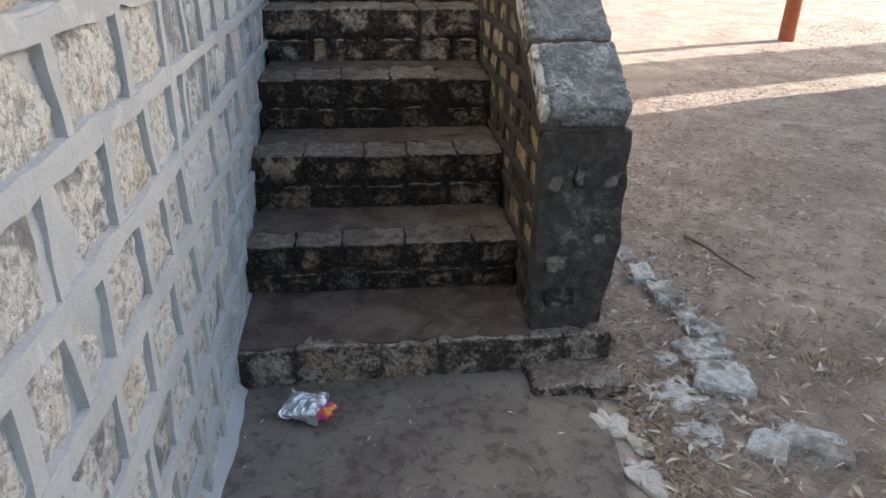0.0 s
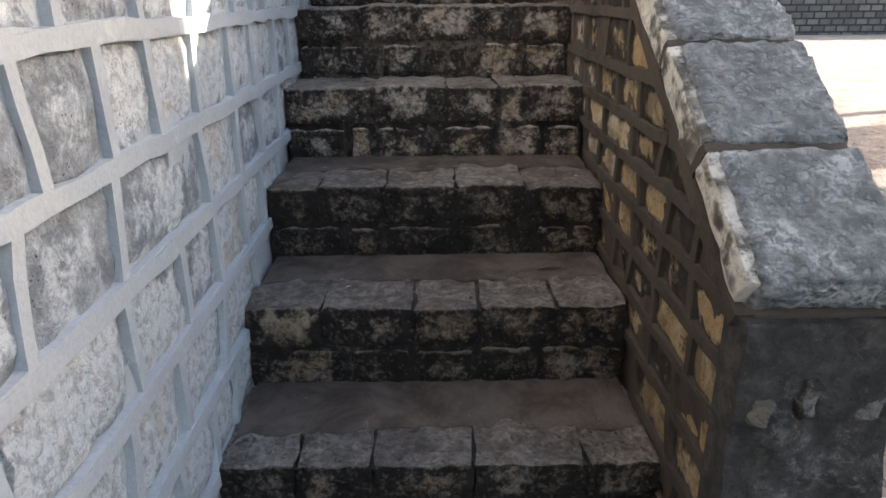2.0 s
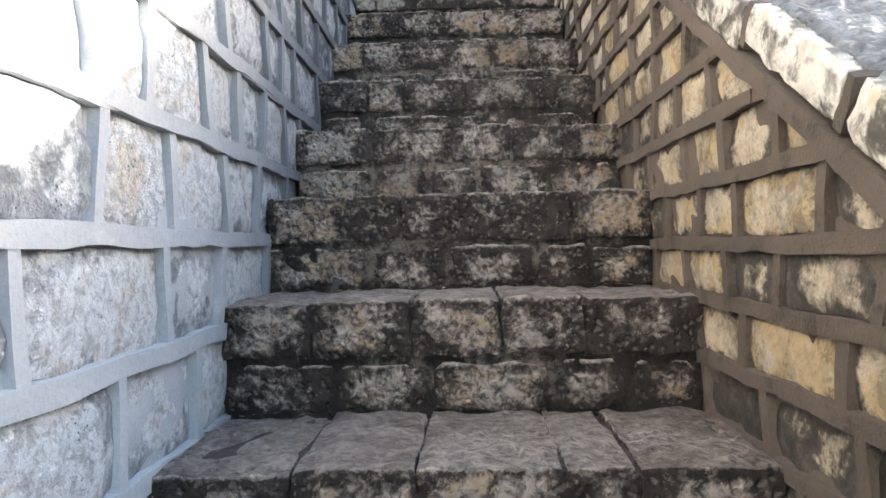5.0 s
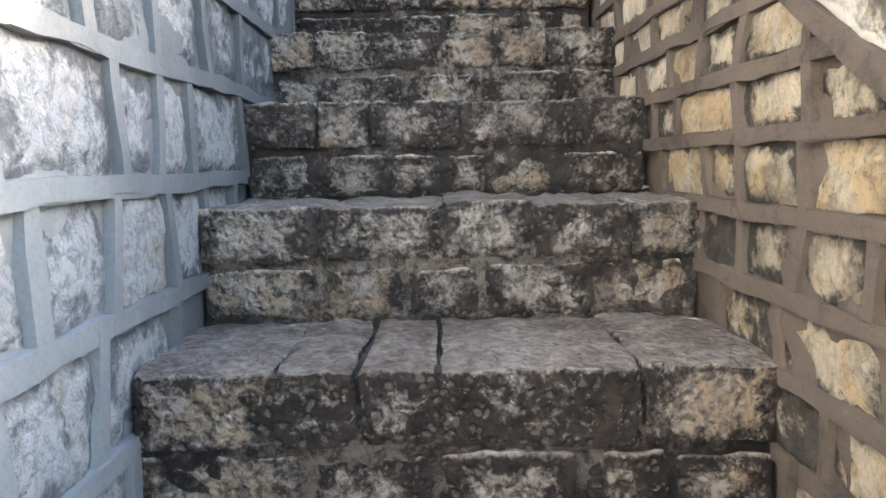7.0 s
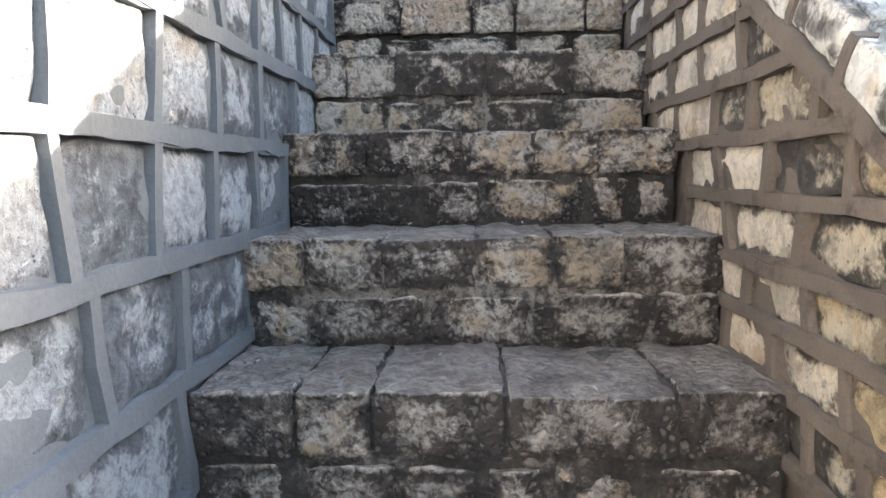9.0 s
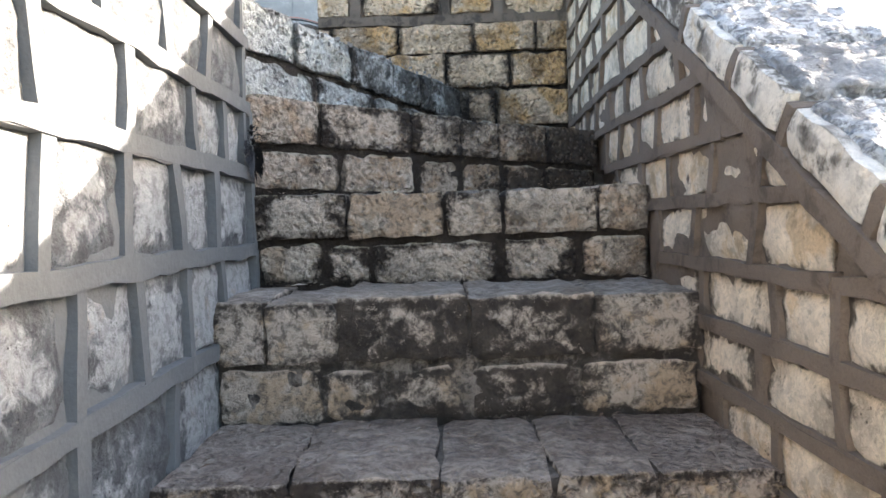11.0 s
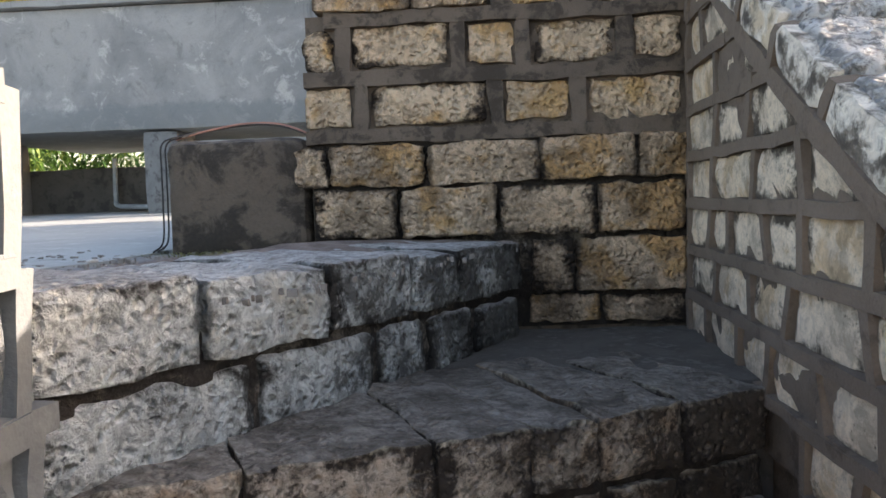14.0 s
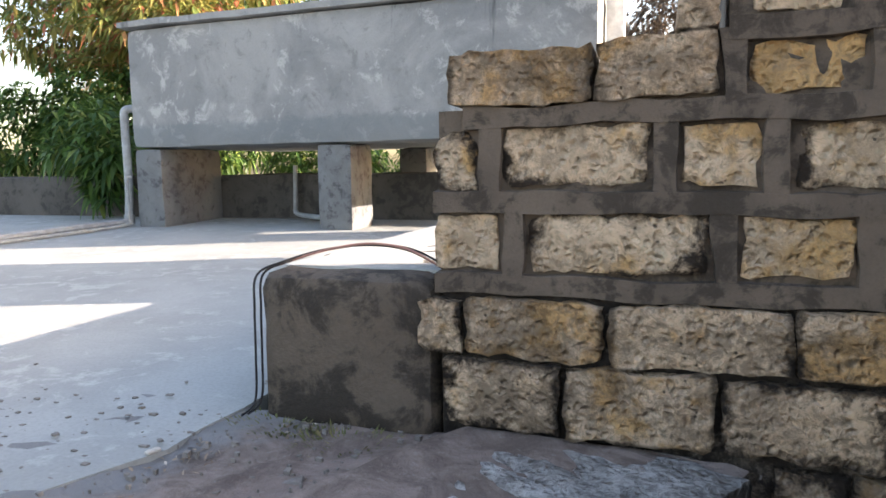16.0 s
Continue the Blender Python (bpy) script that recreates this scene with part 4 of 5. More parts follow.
for i in range(rows + 1):
    line = []
    y = -3.2 + (18.0 + 3.2) * i / rows
    y = 6.2 + (i - 26) * 0.12 if 26 <= i <= 44 else (-3.2 + 9.4 * i / 26 if i < 26 else 8.36 + (18 - 8.36) * (i - 44) / 16)
    for j in range(cols + 1):
        edge = -0.83 - 0.03 * noise.noise(Vector((0, y * 4, 2))) - (max(0, 7.5 - y) * 0.42 if y > 6.3 else 0.42 * 1.2)
        if y > 7.95:
            edge = 0.92
        x = edge - (16 + edge) * (j / cols) ** 2.2
        line.append(bm.verts.new((x, y, terrace_z(y) + 0.004 * noise.noise(Vector((x * 1.2, y * 1.2, 0))))))
    grid.append(line)
for i in range(rows):
    for j in range(cols):
        bm.faces.new((grid[i][j], grid[i][j + 1], grid[i + 1][j + 1], grid[i + 1][j]))
bmesh.ops.recalc_face_normals(bm, faces=bm.faces[:])
ret = bmesh.ops.extrude_face_region(bm, geom=bm.faces[:])
for v in [g for g in ret["geom"] if isinstance(g, bmesh.types.BMVert)]:
    v.co.z -= 0.045
bmesh.ops.recalc_face_normals(bm, faces=bm.faces[:])
tagged(mesh_object("floor", bm, M_TERRACE, smooth=False), "pale grey concrete terrace floor with hairline dirt", "floor", kind="structure")
bm = bmesh.new()
def soil_warp(co, u):
    edge = -0.405 + (co.y - 6.545) * 0.533 - 0.22
    co.x = -1.9 + (edge + 1.9) * u.x
    if u.z > 0.5:
        co.z += 0.010 * noise.noise(co * 7) + 0.009 * noise.noise(co * 19)
    return co


lattice_box(bm, (-1.9, 6.50, 3.40), (0.10, 7.77, 3.541), (50, 36, 1), soil_warp)
tagged(mesh_object("soil_strip", bm, M_TSOIL, smooth=True), "dusty soil and broken mortar beside the steps", "soil", kind="structure")

bm = bmesh.new()
along = Vector((0.602, 1.152, 0)).normalized()
across = Vector((-along.y, along.x, 0))
crust = []
for i in range(46):
    line = []
    for k in range(30):
        u, v = 0.40 + 0.92 * i / 45, 0.02 + 0.46 * k / 29
        p = Vector((-0.378, 6.562, 0)) + along * u + across * v
        q = Vector((u * 9, v * 9, 4.0))
        thick = (v - 0.34) * 0.07 + (u - 0.88) * 0.05 - 0.001 + 0.007 * noise.noise(q) + 0.004 * noise.noise(q * 3.1)
        line.append(bm.verts.new((p.x, min(p.y, YB - 0.004), 3.5895 - 0.0315 * u + max(-0.02, min(0.012, thick)))))
    crust.append(line)
for i in range(45):
    for k in range(29):
        bm.faces.new((crust[i][k], crust[i + 1][k], crust[i + 1][k + 1], crust[i][k + 1]))
bmesh.ops.recalc_face_normals(bm, faces=bm.faces[:])
tagged(mesh_object("soil_crust", bm, M_TSOIL, smooth=True), "thin crust of dusty soil over the top step", "soil", kind="structure")

# ---- ground below ----
bm = bmesh.new()
half = 90
n = 110
grid = []
for i in range(n + 1):
    line = []
    for j in range(n + 1):
        u, v = 2 * i / n - 1, 2 * j / n - 1
        x, y = 1.5 + half * math.copysign(abs(u) ** 3.0, u), 2.5 + half * math.copysign(abs(v) ** 3.0, v)
        z = -0.065 + 0.018 * noise.noise(Vector((x * 1.5, y * 1.5, 0))) + 0.006 * noise.noise(Vector((x * 8, y * 8, 3)))
        z -= 0.035 * min(1, max(0, (x - 0.9) / 0.5))
        line.append(bm.verts.new((x, y, z)))
    grid.append(line)
for i in range(n):
    for j in range(n):
        bm.faces.new((grid[i][j], grid[i + 1][j], grid[i + 1][j + 1], grid[i][j + 1]))
tagged(mesh_object("ground", bm, M_SOIL, smooth=True), "bare dry brown soil strewn with dead leaves", "ground", kind="structure")
bm = bmesh.new()
lattice_box(bm, (-0.33, -1.2, -0.17), (0.78, 2.24, -0.045), (24, 70, 1), lambda co, u: co + Vector((0.05 * noise.noise(co * 3) * u.x, 0, 0.010 * noise.noise(co * 6) + 0.004 * noise.noise(co * 25))))
tagged(mesh_object("pavement", bm, M_PATH, smooth=True), "worn dusty concrete apron before the steps", "pavement", kind="structure")


# ---- things on the terrace ----
bm = bmesh.new()
rough_block(bm, (-0.772, YB - 0.012, 3.50), (-0.362, 9.22, 3.862), (10, 34, 9), 0.008, 0.022, 4.4, 7.0)
plinth = tagged(mesh_object("plinth", bm, M_PLINTH, smooth=True), "long low plastered kerb, dark with damp, beside the wall's end", "plinth")

bm = bmesh.new()
rough_block(bm, (-0.752, YB + 0.07, 3.850), (-0.372, 9.20, 3.867), (10, 34, 1), 0.003, 0.006, 6.1, 9.0)
part("top", bm, M_TERRACE, plinth, "pale trowelled cement top", smooth=True)

cable = empty("cable", (-0.76, 7.75, 3.55))
tagged(cable, "thin cables looped over the plastered kerb, two black and one reddish", "cable")
SIDE = [(-0.79, 7.70, 3.552), (-0.772, 7.728, 3.58), (-0.768, 7.732, 3.68), (-0.768, 7.736, 3.78), (-0.768, 7.75, 3.852), (-0.73, 7.80, 3.876), (-0.66, 7.85, 3.897), (-0.56, 7.87, 3.908), (-0.46, 7.86, 3.900), (-0.37, 7.83, 3.868)]
for dx, dy in ((0.0, 0.0), (0.008, 0.012)):
    part("strand", tube(bmesh.new(), curve_points([(x + dx, y + dy, z) for x, y, z in SIDE], 6), 0.0027, 6), M_CABLE, cable, smooth=True)
line = [(-0.75, 7.80, 3.866), (-0.66, 7.84, 3.895), (-0.56, 7.86, 3.912), (-0.46, 7.85, 3.905), (-0.37, 7.82, 3.872)]
part("strand", tube(bmesh.new(), curve_points(line, 6), 0.0027, 6), M_CABLE_RED, cable, "reddish insulated strand", smooth=True)


def water_tank():
    """Concrete tank on square legs."""
    tank = empty("water_tank", (-2.2, 11.9, 3.63))
    tagged(tank, "large grey plastered concrete water tank on square legs", "water tank")
    x0, x1, y0, y1, z0, z1 = -4.06, -0.42, 10.9, 13.0, 4.25, 5.17
    bm = bmesh.new()
    rough_block(bm, (x0, y0, z0), (x1, y1, z1), (40, 24, 12), 0.006, 0.02, 2.0, 2.0)
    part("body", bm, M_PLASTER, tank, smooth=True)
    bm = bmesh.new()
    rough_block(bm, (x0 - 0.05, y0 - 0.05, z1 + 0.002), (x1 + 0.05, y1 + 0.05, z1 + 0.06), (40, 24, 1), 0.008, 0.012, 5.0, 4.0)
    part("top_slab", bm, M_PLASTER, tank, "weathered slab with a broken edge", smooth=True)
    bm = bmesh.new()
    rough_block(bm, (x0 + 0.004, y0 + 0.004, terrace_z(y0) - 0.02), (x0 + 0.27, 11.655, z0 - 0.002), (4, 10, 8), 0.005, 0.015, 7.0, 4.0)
    part("leg", bm, M_LEG, tank, "long supporting wall, stained and coloured dark for the shade under the tank", smooth=True)
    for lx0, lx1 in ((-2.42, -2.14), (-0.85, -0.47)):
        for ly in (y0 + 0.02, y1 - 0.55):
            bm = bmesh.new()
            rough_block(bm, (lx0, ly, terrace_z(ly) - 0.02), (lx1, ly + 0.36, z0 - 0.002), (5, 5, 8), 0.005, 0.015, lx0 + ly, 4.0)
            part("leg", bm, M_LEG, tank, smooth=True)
    return tank


water_tank()

pipe = empty("water_pipe", (-4.2, 10.95, 3.6))
tagged(pipe, "grey plastic pipe rising beside the tank and lying on the floor", "pipe")
part("riser_pipe", tube(bmesh.new(), curve_points([(-4.02, 11.02, 4.55), (-4.10, 10.97, 4.57), (-4.16, 10.95, 4.55), (-4.17, 10.95, 4.45), (-4.17, 10.95, 4.0), (-4.18, 10.94, 3.72), (-4.18, 10.92, 3.66)], 5), 0.032, 10), M_PIPE, pipe, smooth=True)
part("collar", tube(bmesh.new(), [(-4.18, 10.94, 3.64), (-4.18, 10.94, 3.72)], 0.042, 10), M_PIPE, pipe, smooth=True)
part("floor_pipe", tube(bmesh.new(), curve_points([(-4.18, 10.92, 3.66), (-4.22, 10.7, 3.655), (-4.26, 9.9, 3.635), (-4.4, 8.4, 3.59), (-4.6, 6.6, 3.575)], 8), 0.030, 8), M_PIPE, pipe, smooth=True)
part("thin_pipe", tube(bmesh.new(), curve_points([(-4.07, 10.88, 4.02), (-4.10, 10.86, 4.0), (-4.105, 10.86, 3.7), (-4.10, 10.83, 3.65), (-4.16, 10.3, 3.625), (-4.3, 9.2, 3.60)], 6), 0.013, 8), M_PIPE, pipe, smooth=True)
pipe2 = tagged(mesh_object("water_pipe", tube(bmesh.new(), curve_points([(-3.02, 11.62, 4.10), (-3.02, 11.60, 3.78), (-2.98, 11.55, 3.70), (-2.75, 11.4, 3.685), (-2.45, 11.3, 3.68)], 5), 0.02, 8), M_PIPE, smooth=True),
               "thin grey pipe lying under the tank", "pipe")

# low wall along the terrace's far edge
bm = bmesh.new()
rough_block(bm, (-15.0, 11.66, 3.55), (0.90, 11.86, 4.03), (90, 2, 5), 0.008, 0.02, 6.0, 3.0)
tagged(mesh_object("wall_far", bm, M_FAR_WALL, smooth=True), "low dark weathered wall along the terrace edge", "wall", kind="structure")

bm = bmesh.new()
rough_block(bm, (-0.41, 11.15, terrace_z(11.2) - 0.02), (-0.29, 11.27, 6.6), (2, 2, 12), 0.002, 0.008, 1.0, 3.0)
tagged(mesh_object("post", bm, M_WHITE), "white painted square post beside the tank", "post")

sign = empty("sign_board", (-2.55, 14.6, 4.0))
tagged(sign, "small blue painted board with pale lines beyond the wall", "sign")
bm = bmesh.new()
box(bm, (-2.75, 14.58, 4.06), (-2.38, 14.61, 4.24))
part("panel", bm, M_SIGN, sign)
for i in range(2):
    bm = bmesh.new()
    box(bm, (-2.71, 14.574, 4.11 + i * 0.06), (-2.44, 14.579, 4.128 + i * 0.06))
    part("line_of_writing", bm, M_WHITE, sign)
bm = bmesh.new()
box(bm, (-2.58, 14.59, 3.3), (-2.54, 14.62, 4.06))
part("pole", bm, M_PIPE, sign)
bm = bmesh.new()
rough_block(bm, (-2.25, 15.6, 2.6), (-1.5, 15.9, 4.35), (6, 2, 10), 0.01, 0.02, 9.0, 5.0)
tagged(mesh_object("brick_pier", bm, M_BRICK), "reddish brick pier beyond the low wall", "pier")


# ---- plants ----
def leaf(bm, base, direction, length, width, droop, r):
    """A narrow leaf with a fold and a droop."""
    d = direction.normalized()
    side = d.cross(Vector((0, 0, 1)))
    if side.length < 0.01:
        side = Vector((1, 0, 0))
    side.normalize()
    side = (side + Vector((0, 0, r.uniform(-0.5, 0.5)))).normalized()
    p1 = base + d * length * 0.5 + Vector((0, 0, -droop * 0.25 * length))
    p2 = base + d * length + Vector((0, 0, -droop * length))
    fold = Vector((0, 0, width * 0.18))
    a, t = bm.verts.new(base), bm.verts.new(p2)
    l, m, rr = bm.verts.new(p1 - side * width * 0.5 + fold), bm.verts.new(p1), bm.verts.new(p1 + side * width * 0.5 + fold)
    bm.faces.new((a, m, l))
    bm.faces.new((a, rr, m))
    bm.faces.new((l, m, t))
    bm.faces.new((m, rr, t))


def whorls(bm, centre, radii, count, per, length, width, droop, r, hollow=0.5, pick=None):
    """Sprays of leaves through a lumpy ellipsoid."""
    for _ in range(count):
        d = Vector((r.gauss(0, 1), r.gauss(0, 1), r.gauss(0, 1))).normalized()
        k = (hollow + (1 - hollow) * r.random()) * (0.78 + 0.42 * noise.noise(d * 2.3 + Vector(centre)))
        c = Vector(centre) + Vector((d.x * radii[0], d.y * radii[1], d.z * radii[2])) * k
        if pick is not None and not pick(c):
            continue
        tilt = (d + Vector((0, 0, 0.3))).normalized()
        for i in range(per):
            a = 2 * math.pi * (i + r.random() * 0.6) / per
            u = tilt.orthogonal().normalized()
            v = tilt.cross(u)
            out = (u * math.cos(a) + v * math.sin(a)) * 0.9 + tilt * r.uniform(0.1, 0.7)
            leaf(bm, c + out * 0.01, out, length * r.uniform(0.7, 1.15), width * r.uniform(0.8, 1.2), droop * r.uniform(0.5, 1.3), r)
    return bm


def tree(place, height, lobes, seed, label, leafmat, per=9, length=0.19, width=0.045, droop=0.5, top=None):
    r = random.Random(seed)
    ob = empty("tree", place)
    tagged(ob, label, "tree")
    base = Vector(place)
    bm = bmesh.new()
    tube(bm, curve_points([base + Vector((0, 0, -0.2)), base + Vector((0.06, 0.03, height * 0.3)), base + Vector((-0.05, 0.05, height * 0.65)), base + Vector((0.0, 0.0, height * 0.92))], 6), lambda t: 0.13 * (1 - 0.75 * t), 9)
    part("trunk", bm, M_BARK, ob, smooth=True)
    for c, radii, count in lobes:
        start = base + Vector((0, 0, height * r.uniform(0.3, 0.6)))
        mid = (start + Vector(c)) / 2 + Vector((0, 0, 0.1))
        part("limb", tube(bmesh.new(), curve_points([start, mid, Vector(c)], 6), lambda t: 0.05 * (1 - 0.8 * t), 7), M_BARK, ob, smooth=True)
    bm = bmesh.new()
    for c, radii, count in lobes:
        whorls(bm, c, radii, count, per, length, width, droop, r, pick=(lambda q: q.z < top) if top else None)
    part("crown", bm, leafmat, ob)
    if top:
        bm = bmesh.new()
        for c, radii, count in lobes:
            whorls(bm, c, radii, int(count * 1.1), per, length, width, droop, r, pick=lambda q: q.z >= top)
        part("young_leaves", bm, M_LEAF_RED, ob, "coppery young leaves")
    return ob


tree((-6.4, 13.6, 3.3), 3.0, [((-6.2, 12.9, 4.7), (1.5, 0.8, 1.0), 420), ((-5.1, 12.9, 4.6), (0.85, 0.6, 1.0), 300), ((-7.4, 12.7, 4.4), (1.3, 0.8, 0.9), 300), ((-5.5, 13.2, 5.7), (1.3, 0.9, 0.75), 330), ((-7.2, 13.4, 5.9), (1.4, 0.9, 0.8), 260), ((-6.6, 13.6, 6.7), (2.0, 0.9, 0.8), 300), ((-6.4, 14.2, 4.9), (2.4, 0.7, 1.5), 620), ((-6.2, 14.4, 6.6), (2.4, 0.7, 1.2), 420)], 3,
     "leafy green tree with coppery young leaves beyond the low wall", M_LEAF, top=5.2)
tree((-5.2, 12.2, 3.4), 1.0, [((-4.9, 11.5, 4.15), (0.42, 0.35, 0.42), 60), ((-5.4, 11.7, 4.4), (0.5, 0.4, 0.5), 70)], 7, "young leafy sapling hanging over the terrace", M_LEAF, length=0.22)
tree((-4.0, 15.4, 2.4), 2.0, [((-4.6, 15.0, 4.1), (1.3, 0.8, 0.7), 260), ((-3.0, 15.2, 4.0), (1.0, 0.8, 0.7), 200)], 9, "sunlit yellow-green bush behind the tank", M_LEAF, length=0.2)
tree((0.6, 13.2, 3.0), 2.2, [((0.5, 12.9, 5.0), (0.9, 0.7, 0.7), 60), ((0.0, 12.7, 5.2), (0.5, 0.4, 0.5), 320), ((0.1, 12.8, 5.9), (0.6, 0.4, 0.6), 320)], 12, "sparse dry bush with small leaves", M_LEAF_DRY, per=6, length=0.09, width=0.03)
tree((9.5, 30.0, -0.05), 5.5, [((8.0, 29.0, 4.0), (2.4, 2.0, 2.0), 260), ((11.0, 30.5, 4.6), (2.6, 2.0, 2.2), 260), ((9.2, 30.0, 6.2), (2.2, 2.0, 1.6), 200)], 15,
     "dark green tree at the far side of the yard", M_LEAF_FAR, length=0.34, width=0.11)
tree((17.5, 29.0, -0.05), 6.0, [((17.0, 28.5, 4.4), (2.8, 2.2, 2.2), 280), ((18.8, 29.0, 6.0), (2.4, 2.0, 1.8), 200)], 16, "dark green tree at the far side of the yard", M_LEAF_FAR, length=0.34, width=0.11)
tree((-10.0, 20.0, 0.0), 8.0, [((-9.5, 19.5, 7.0), (3.4, 1.6, 2.6), 620), ((-12.0, 20.5, 8.2), (3.0, 1.6, 2.2), 420), ((-8.0, 20.0, 9.0), (2.4, 1.4, 1.6), 320)], 18,
     "pale olive tree beyond the terrace", M_LEAF_FAR, length=0.30, width=0.10)
tree((4.0, 31.0, -0.05), 5.0, [((4.0, 30.5, 4.0), (2.6, 2.0, 2.2), 280), ((2.4, 31.0, 3.2), (1.8, 1.6, 1.6), 160)], 17, "dark green tree at the far side of the yard", M_LEAF_FAR, length=0.34, width=0.11)

# ---- the yard ----
bm = bmesh.new()
rough_block(bm, (1.5, 25.6, -0.2), (34.0, 26.0, 2.1), (60, 2, 6), 0.02, 0.03, 3.0, 2.0)
tagged(mesh_object("wall_yard", bm, M_COURSED, smooth=True), "dark coursed stone boundary wall across the yard", "wall", kind="structure")
# unseen blocks, added to shade the yard and the near wall
for name, lo, hi in (("shade_block_east", (6.5, -3.0, -0.2), (9.5, 5.12, 4.1)), ("shade_block_low", (6.5, 5.12, -0.2), (6.75, 7.27, 1.7)), ("shade_block_far", (12.0, 10.18, -0.2), (13.5, 11.2, 3.6))):
    bm = bmesh.new()
    box(bm, lo, hi)
    tagged(mesh_object(name, bm, M_SHADE_BLOCK), "plain wall out of view, added to shade the yard", "wall", kind="structure")
# hidden pier, added to cast the dark band on the terrace floor
bm = bmesh.new()
rough_block(bm, (0.23, 9.50, 3.5), (0.75, 10.475, 5.64), (14, 16, 28), 0.03, 0.03, 6.0, 7.0)
tagged(mesh_object("shadow_pier", bm, M_FAR_WALL, smooth=True), "rough brown pier hidden behind the broken wall, added to shade the terrace", "pier")
bm = bmesh.new()
tube(bm, [(6.02, 9.75, -0.15), (6.02, 9.75, 0.6), (6.0, 9.76, 1.4), (6.0, 9.76, 2.2)], lambda t: 0.115 - 0.02 * t, 12)
tagged(mesh_object("post", bm, M_POST, smooth=True), "stout round post painted red ochre in the yard", "post")


def flat_stone(x, y, sx, sy, turn, seed):
    bm = bmesh.new()
    rough_block(bm, (-sx / 2, -sy / 2, -0.06), (sx / 2, sy / 2, 0.030 + 0.010 * math.sin(seed * 5)), (12, 12, 2), 0.018, 0.014, seed, 10.0)
    ob = mesh_object("edging_stone", bm, M_EDGING, smooth=True)
    ob.matrix_basis = Matrix.Translation((x, y, -0.092)) @ Matrix.Rotation(turn, 4, "Z")
    return tagged(ob, "pale flat stone set in the soil beside the apron", "stone", group="edging stones")


# a kerb of narrow stones that curves round to flat slabs before the apron
for i, (x, y, sx, sy, turn) in enumerate((
        (1.27, 3.36, .10, .20, .1), (1.29, 3.16, .10, .19, .0), (1.31, 2.97, .11, .18, -.15), (1.33, 2.78, .13, .19, -.1), (1.355, 2.61, .10, .15, -.2), (1.365, 2.48, .12, .13, .3),
        (1.30, 2.345, .21, .13, .2), (1.15, 2.31, .10, .09, .6), (1.29, 2.17, .21, .17, -.3), (1.09, 2.09, .18, .16, .5), (1.19, 2.01, .12, .10, .1), (1.06, 1.87, .17, .15, -.4),
        (0.83, 1.72, .24, .24, .3), (1.42, 1.84, .22, .15, -.5), (1.27, 1.82, .14, .12, .8), (0.97, 1.55, .20, .18, .2))):
    flat_stone(x, y, sx, sy, turn, i * 1.7 + 0.4)

stick_line = [(1.69, 3.36, -0.085), (1.73, 3.2, -0.075), (1.75, 3.05, -0.075), (1.80, 2.88, -0.08)]
tagged(mesh_object("stick", tube(bmesh.new(), curve_points(stick_line, 5), lambda t: 0.011 - 0.005 * t, 7), M_STICK, smooth=True), "thin dry stick lying on the soil", "stick")


def wrapper():
    ob = empty("snack_wrapper", (-0.11, 2.06, -0.04))
    tagged(ob, "crumpled silver foil snack wrapper with a red printed end", "wrapper")
    turn = Matrix.Translation((-0.10, 2.06, -0.014)) @ Matrix.Rotation(-0.35, 4, "Z")

    def crumple(co, u):
        edge = max(abs(u.x - 0.5), abs(u.y - 0.5)) * 2
        co.z *= 1.15 - 0.75 * edge ** 2
        return turn @ (co + noise.noise_vector(co * 34) * 0.014 + noise.noise_vector(co * 80) * 0.006)

    bm = bmesh.new()
    lattice_box(bm, (-0.085, -0.055, -0.03), (0.035, 0.055, 0.03), (12, 10, 3), crumple)
    part("foil", bm, M_FOIL, ob)
    bm = bmesh.new()
    lattice_box(bm, (0.03, -0.036, -0.018), (0.068, 0.026, 0.014), (6, 8, 3), crumple)
    part("printed_end", bm, M_FOIL_RED, ob, "red printed film")
    return ob


wrapper()


# ---- litter ----
def litter(name, label, count, region, height, size, seed, thin=0.28):
    """Dead leaves, twigs and chips strewn over a stretch."""
    r = random.Random(seed)
    bm = bmesh.new()
    for _ in range(count):
        x, y = region(r)
        z = height(x, y) + 0.004
        a = r.uniform(0, 6.28)
        ln, w = size * r.uniform(0.4, 1.4), size * thin * r.uniform(0.3, 1.4)
        leaf(bm, Vector((x, y, z)), Vector((math.cos(a), math.sin(a), r.uniform(0.0, 0.35))), ln, w, r.uniform(0.0, 0.25), r)
    return tagged(mesh_object(name, bm, M_LITTER), label, "litter", kind="stuff")


def ground_z(x, y):
    return -0.065 + 0.018 * noise.noise(Vector((x * 1.5, y * 1.5, 0))) - 0.035 * min(1, max(0, (x - 0.9) / 0.5)) + 0.014


def yard(r):
    d = 0.9 + 8 * r.random() ** 2.2
    return d, 0.6 + r.random() * (3.2 + d * 1.0)


litter("leaf_litter", "dry brown leaves and straw strewn over the soil", 22000, yard, ground_z, 0.05, 41)
litter("straw", "pale broken straw and twigs over the soil", 11000, yard, ground_z, 0.07, 45, thin=0.07)


def tread_spot(r):
    k = r.choice(keys[1:])
    y0 = LEVELS[k][0]
    y1 = LEVELS[k + 1][0] if k < 14 else y0 + 0.12
    t = 1 - r.random() ** 2.2 * 0.9
    side = r.random()
    x = XL + 0.03 + (XR - XL - 0.06) * (side ** 2 * 0.5 if r.random() < 0.5 else 1 - side ** 2 * 0.5)
    return x, y0 + (y1 - y0) * t * 0.92


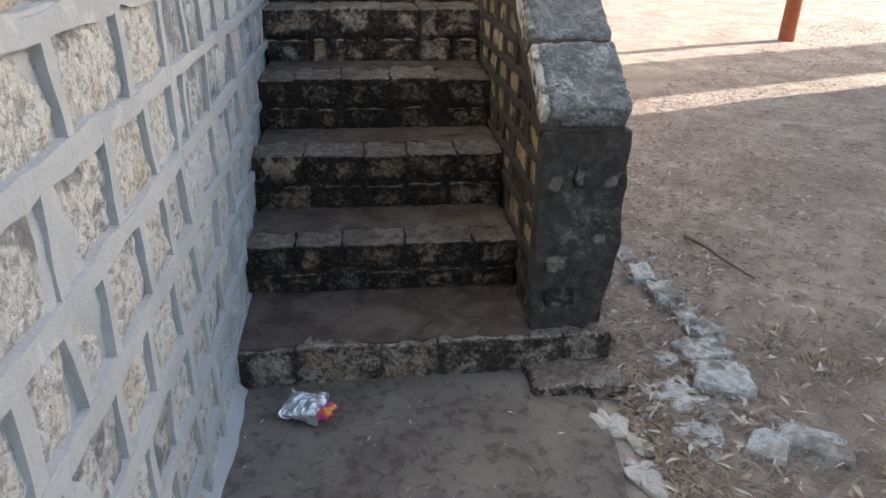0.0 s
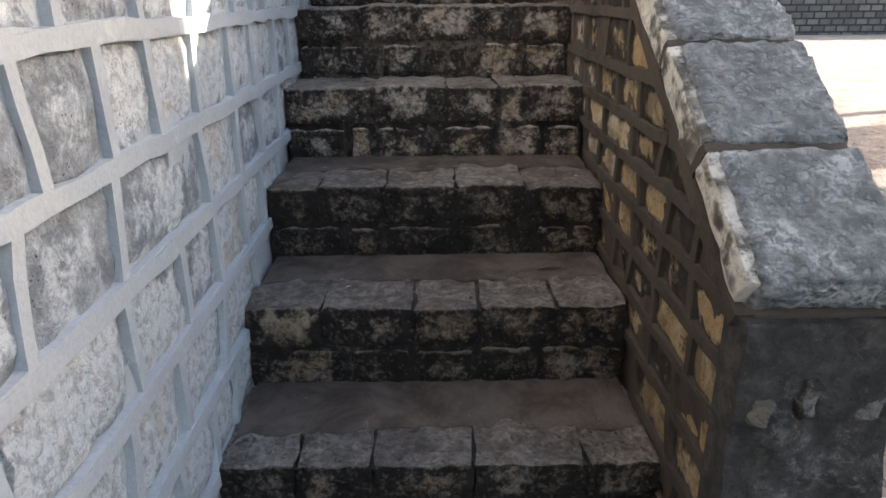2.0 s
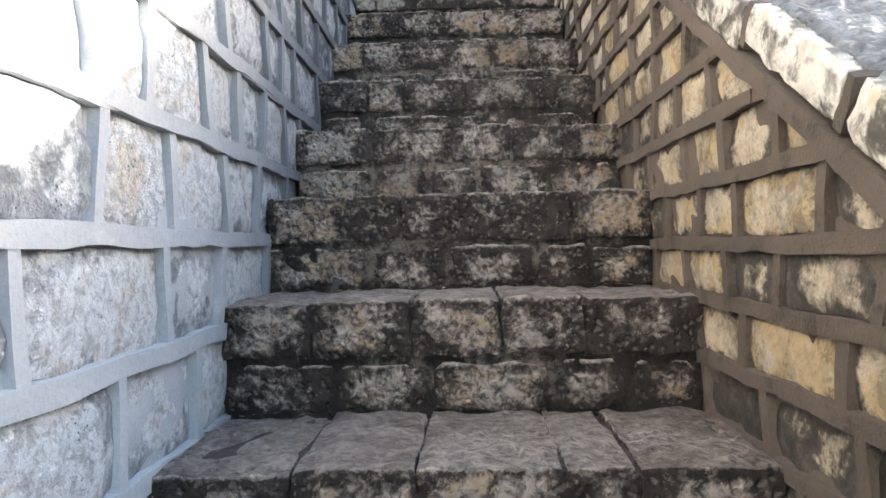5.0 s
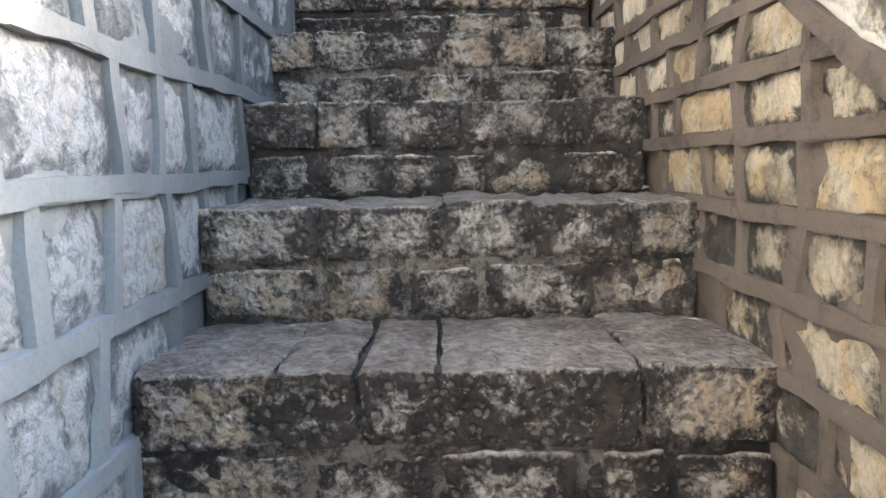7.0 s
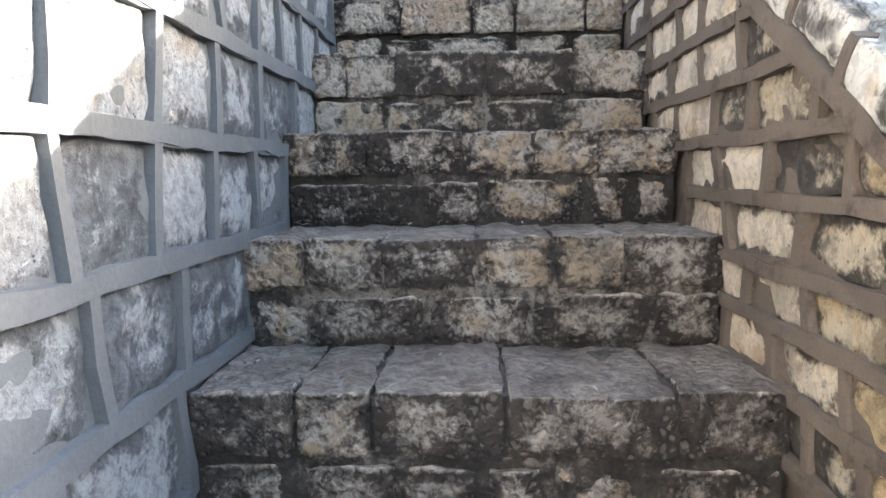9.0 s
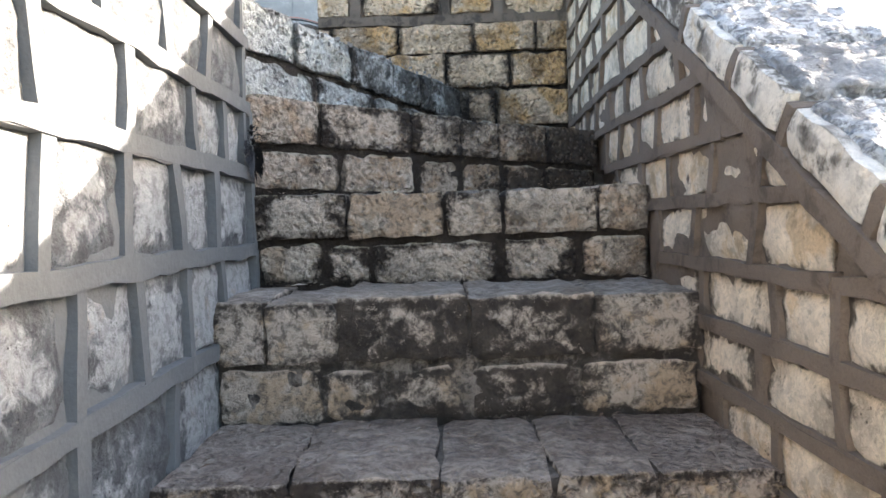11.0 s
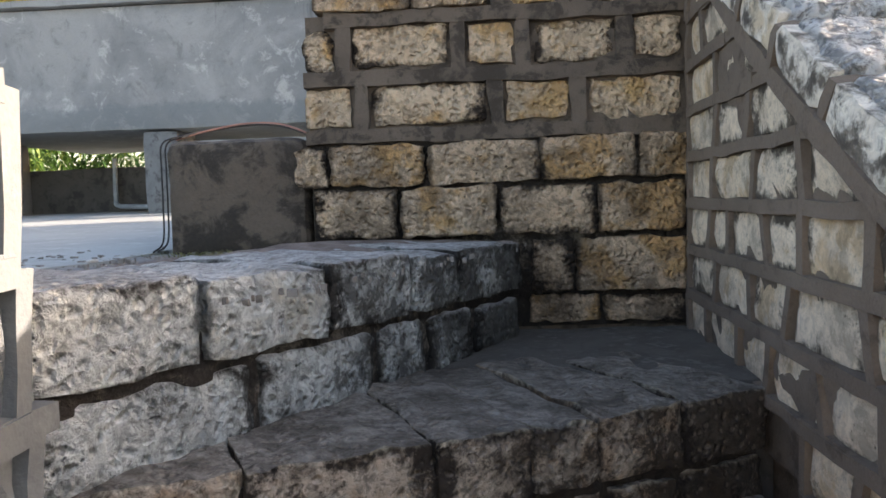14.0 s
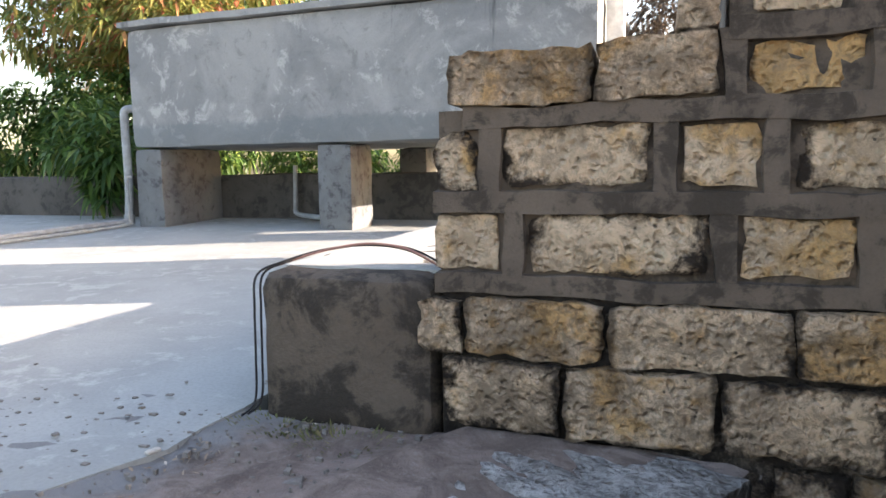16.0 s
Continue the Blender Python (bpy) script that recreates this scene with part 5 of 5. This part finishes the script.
def tread_z(x, y):
    return max([LEVELS[k][1] for k in keys if LEVELS[k][0] <= y] or [0.0]) + 0.001


litter("step_litter", "small dry leaves and grit lying along the back of the steps", 420, tread_spot, tread_z, 0.022, 42)
litter("step_litter", "small dry leaves and grit lying before the steps", 160, lambda r: (r.uniform(-0.32, 0.75), r.uniform(1.0, 2.2)), lambda x, y: -0.042, 0.022, 43)
litter("terrace_litter", "chips and dry leaves on the terrace soil", 900, lambda r: (r.uniform(-1.3, -0.1), 7.25 + 0.5 * r.random()), lambda x, y: 3.532, 0.022, 44)

for i, (x, y, z, ln, turn) in enumerate(((-0.12, 5.16, 1.938, 0.11, 0.1), (0.57, 5.10, 1.938, 0.05, 0.9), (0.42, 3.12, 0.53, 0.09, 0.05), (-0.24, 6.46, 2.874, 0.04, 0.2))):
    bm = bmesh.new()
    rr = random.Random(i)
    leaf(bm, Vector((x, y, z + 0.003)), Vector((math.cos(turn), math.sin(turn), 0.1)), ln, ln * 0.28, 0.05, rr)
    tagged(mesh_object("dry_leaf", bm, M_LITTER), "curled dry leaf lying on a step", "leaf", group="leaves on the steps")


def tuft(x, y, z, n, seed, spread_r=0.05, h=0.05):
    r = random.Random(seed)
    bm = bmesh.new()
    for _ in range(n):
        a, d = r.uniform(0, 6.28), spread_r * r.random() ** 0.6
        p = Vector((x + math.cos(a) * d * 1.6, y + math.sin(a) * d, z))
        leaf(bm, p, Vector((math.cos(a) * 0.6, math.sin(a) * 0.6, 1.0)), h * r.uniform(0.5, 1.3), 0.004, 0.3, r)
    return tagged(mesh_object("grass_tuft", bm, M_GRASS), "small dull tuft of grass in a crack", "grass", group="grass tufts")


tuft(-0.70, 7.71, 3.53, 170, 1, 0.07, 0.035)
tuft(-0.52, 7.66, 3.53, 190, 2, 0.08, 0.035)
tuft(-1.05, 7.12, 3.53, 160, 3, 0.08, 0.03)
tuft(1.62, 2.42, -0.105, 120, 4, 0.08, 0.06)
tuft(1.74, 2.20, -0.105, 120, 5, 0.09, 0.06)
tuft(-1.25, 6.95, 3.53, 120, 6, 0.08, 0.03)


def chip(x, y, z, size, seed, label="flat grey stone chip lying on the soil"):
    bm = bmesh.new()
    rough_block(bm, (-size / 2, -size * 0.35, 0), (size / 2, size * 0.35, size * 0.28), (4, 4, 2), size * 0.09, size * 0.1, seed, 30.0)
    ob = mesh_object("stone_chip", bm, M_PEBBLE if "white" in label or "pale" in label else M_CRUMB, smooth=False)
    ob.matrix_basis = Matrix.Translation((x, y, z)) @ Matrix.Rotation(seed, 4, "Z")
    return tagged(ob, label, "stone", group="stone chips")


chip(-0.545, 7.49, 3.527, 0.055, 0.3)
chip(-0.846, 7.50, 3.545, 0.028, 1.3, "small white pebble on the terrace edge")
r = random.Random(77)
for i in range(90):
    t = r.random()
    chip(-0.86 - 0.42 * t * 0.9 + r.uniform(-0.03, 0.03), 7.60 - t * 0.95, 3.530, r.uniform(0.010, 0.028), r.uniform(0, 6))
for i in range(28):
    chip(r.uniform(-1.9, -0.82), r.uniform(7.3, 8.6), terrace_z(8), r.uniform(0.008, 0.02), r.uniform(0, 6), "small crumb of mortar on the terrace floor")


# earth trodden over the lowest treads
for k, share in ((1, 0.95), (2, 0.62), (3, 0.5), (4, 0.42)):
    y0, z0 = LEVELS[k]
    y1 = LEVELS[k + 1][0] + 0.012
    bm = bmesh.new()

    def cover(co, u, y0=y0, y1=y1, z0=z0, share=share, k=k):
        ragged = 0.10 * noise.noise(Vector((co.x * 5, k * 3.1, 0))) + 0.05 * noise.noise(Vector((co.x * 17, k, 2)))
        front = y1 - (y1 - y0) * min(0.985, share + ragged)
        co.y = front + (y1 - front) * u.y
        co.z = z0 - 0.012 + u.z * (0.013 + 0.010 * min(1.0, u.y * 3) + 0.003 * noise.noise(co * 30)) if u.z > 0.5 else z0 - 0.03
        return co

    lattice_box(bm, (XL + 0.003, y0, 0), (XR - 0.003, y1, 1), (50, 8, 1), cover)
    tagged(mesh_object("earth_layer", bm, M_EARTH, smooth=True), "reddish earth and dust lying on a stone tread", "earth", kind="structure")

# grit over the soil at the head of the stairs
r = random.Random(63)
bm = bmesh.new()
for _ in range(900):
    y = r.uniform(6.75, 7.74)
    x = r.uniform(-1.5, -0.30 + (y - 6.56) * 0.50)
    size = 0.004 + 0.012 * r.random() ** 3
    rough_block(bm, (x, y, 3.536), (x + size * r.uniform(0.8, 1.6), y + size, 3.543 + size * 0.6), (1, 1, 1), size * 0.25, size * 0.2, r.random() * 50, 40.0)
tagged(mesh_object("grit", bm, M_CRUMB), "grey grit and mortar crumbs strewn over the soil", "grit", kind="stuff")

# a dead weed where the wall meets the steps
bm = bmesh.new()
r = random.Random(90)
for _ in range(150):
    a, d = r.uniform(0, 6.28), 0.062 * r.random() ** 0.7
    leaf(bm, Vector((XL + 0.004, 6.53 + math.cos(a) * d, 3.20 + math.sin(a) * d * 0.9)), Vector((0.25, math.cos(a), math.sin(a) - 0.5)), r.uniform(0.012, 0.030), 0.010, 0.4, r)
tagged(mesh_object("dead_weed", bm, M_CABLE), "small black withered weed clinging to the wall's corner", "weed")

r = random.Random(55)
for i in range(36):
    y = r.uniform(0.9, 2.18)
    chip(0.80 + 0.10 * r.random() + 0.05 * math.sin(y * 5), y, -0.068, r.uniform(0.03, 0.10), r.uniform(0, 6), "small pale stone beside the apron")
for i in range(44):
    x, y = r.uniform(-1.0, -0.25), r.uniform(7.15, 7.70)
    chip(x, y, 3.532, r.uniform(0.008, 0.024), r.uniform(0, 6), "crumb of mortar lying on the soil")
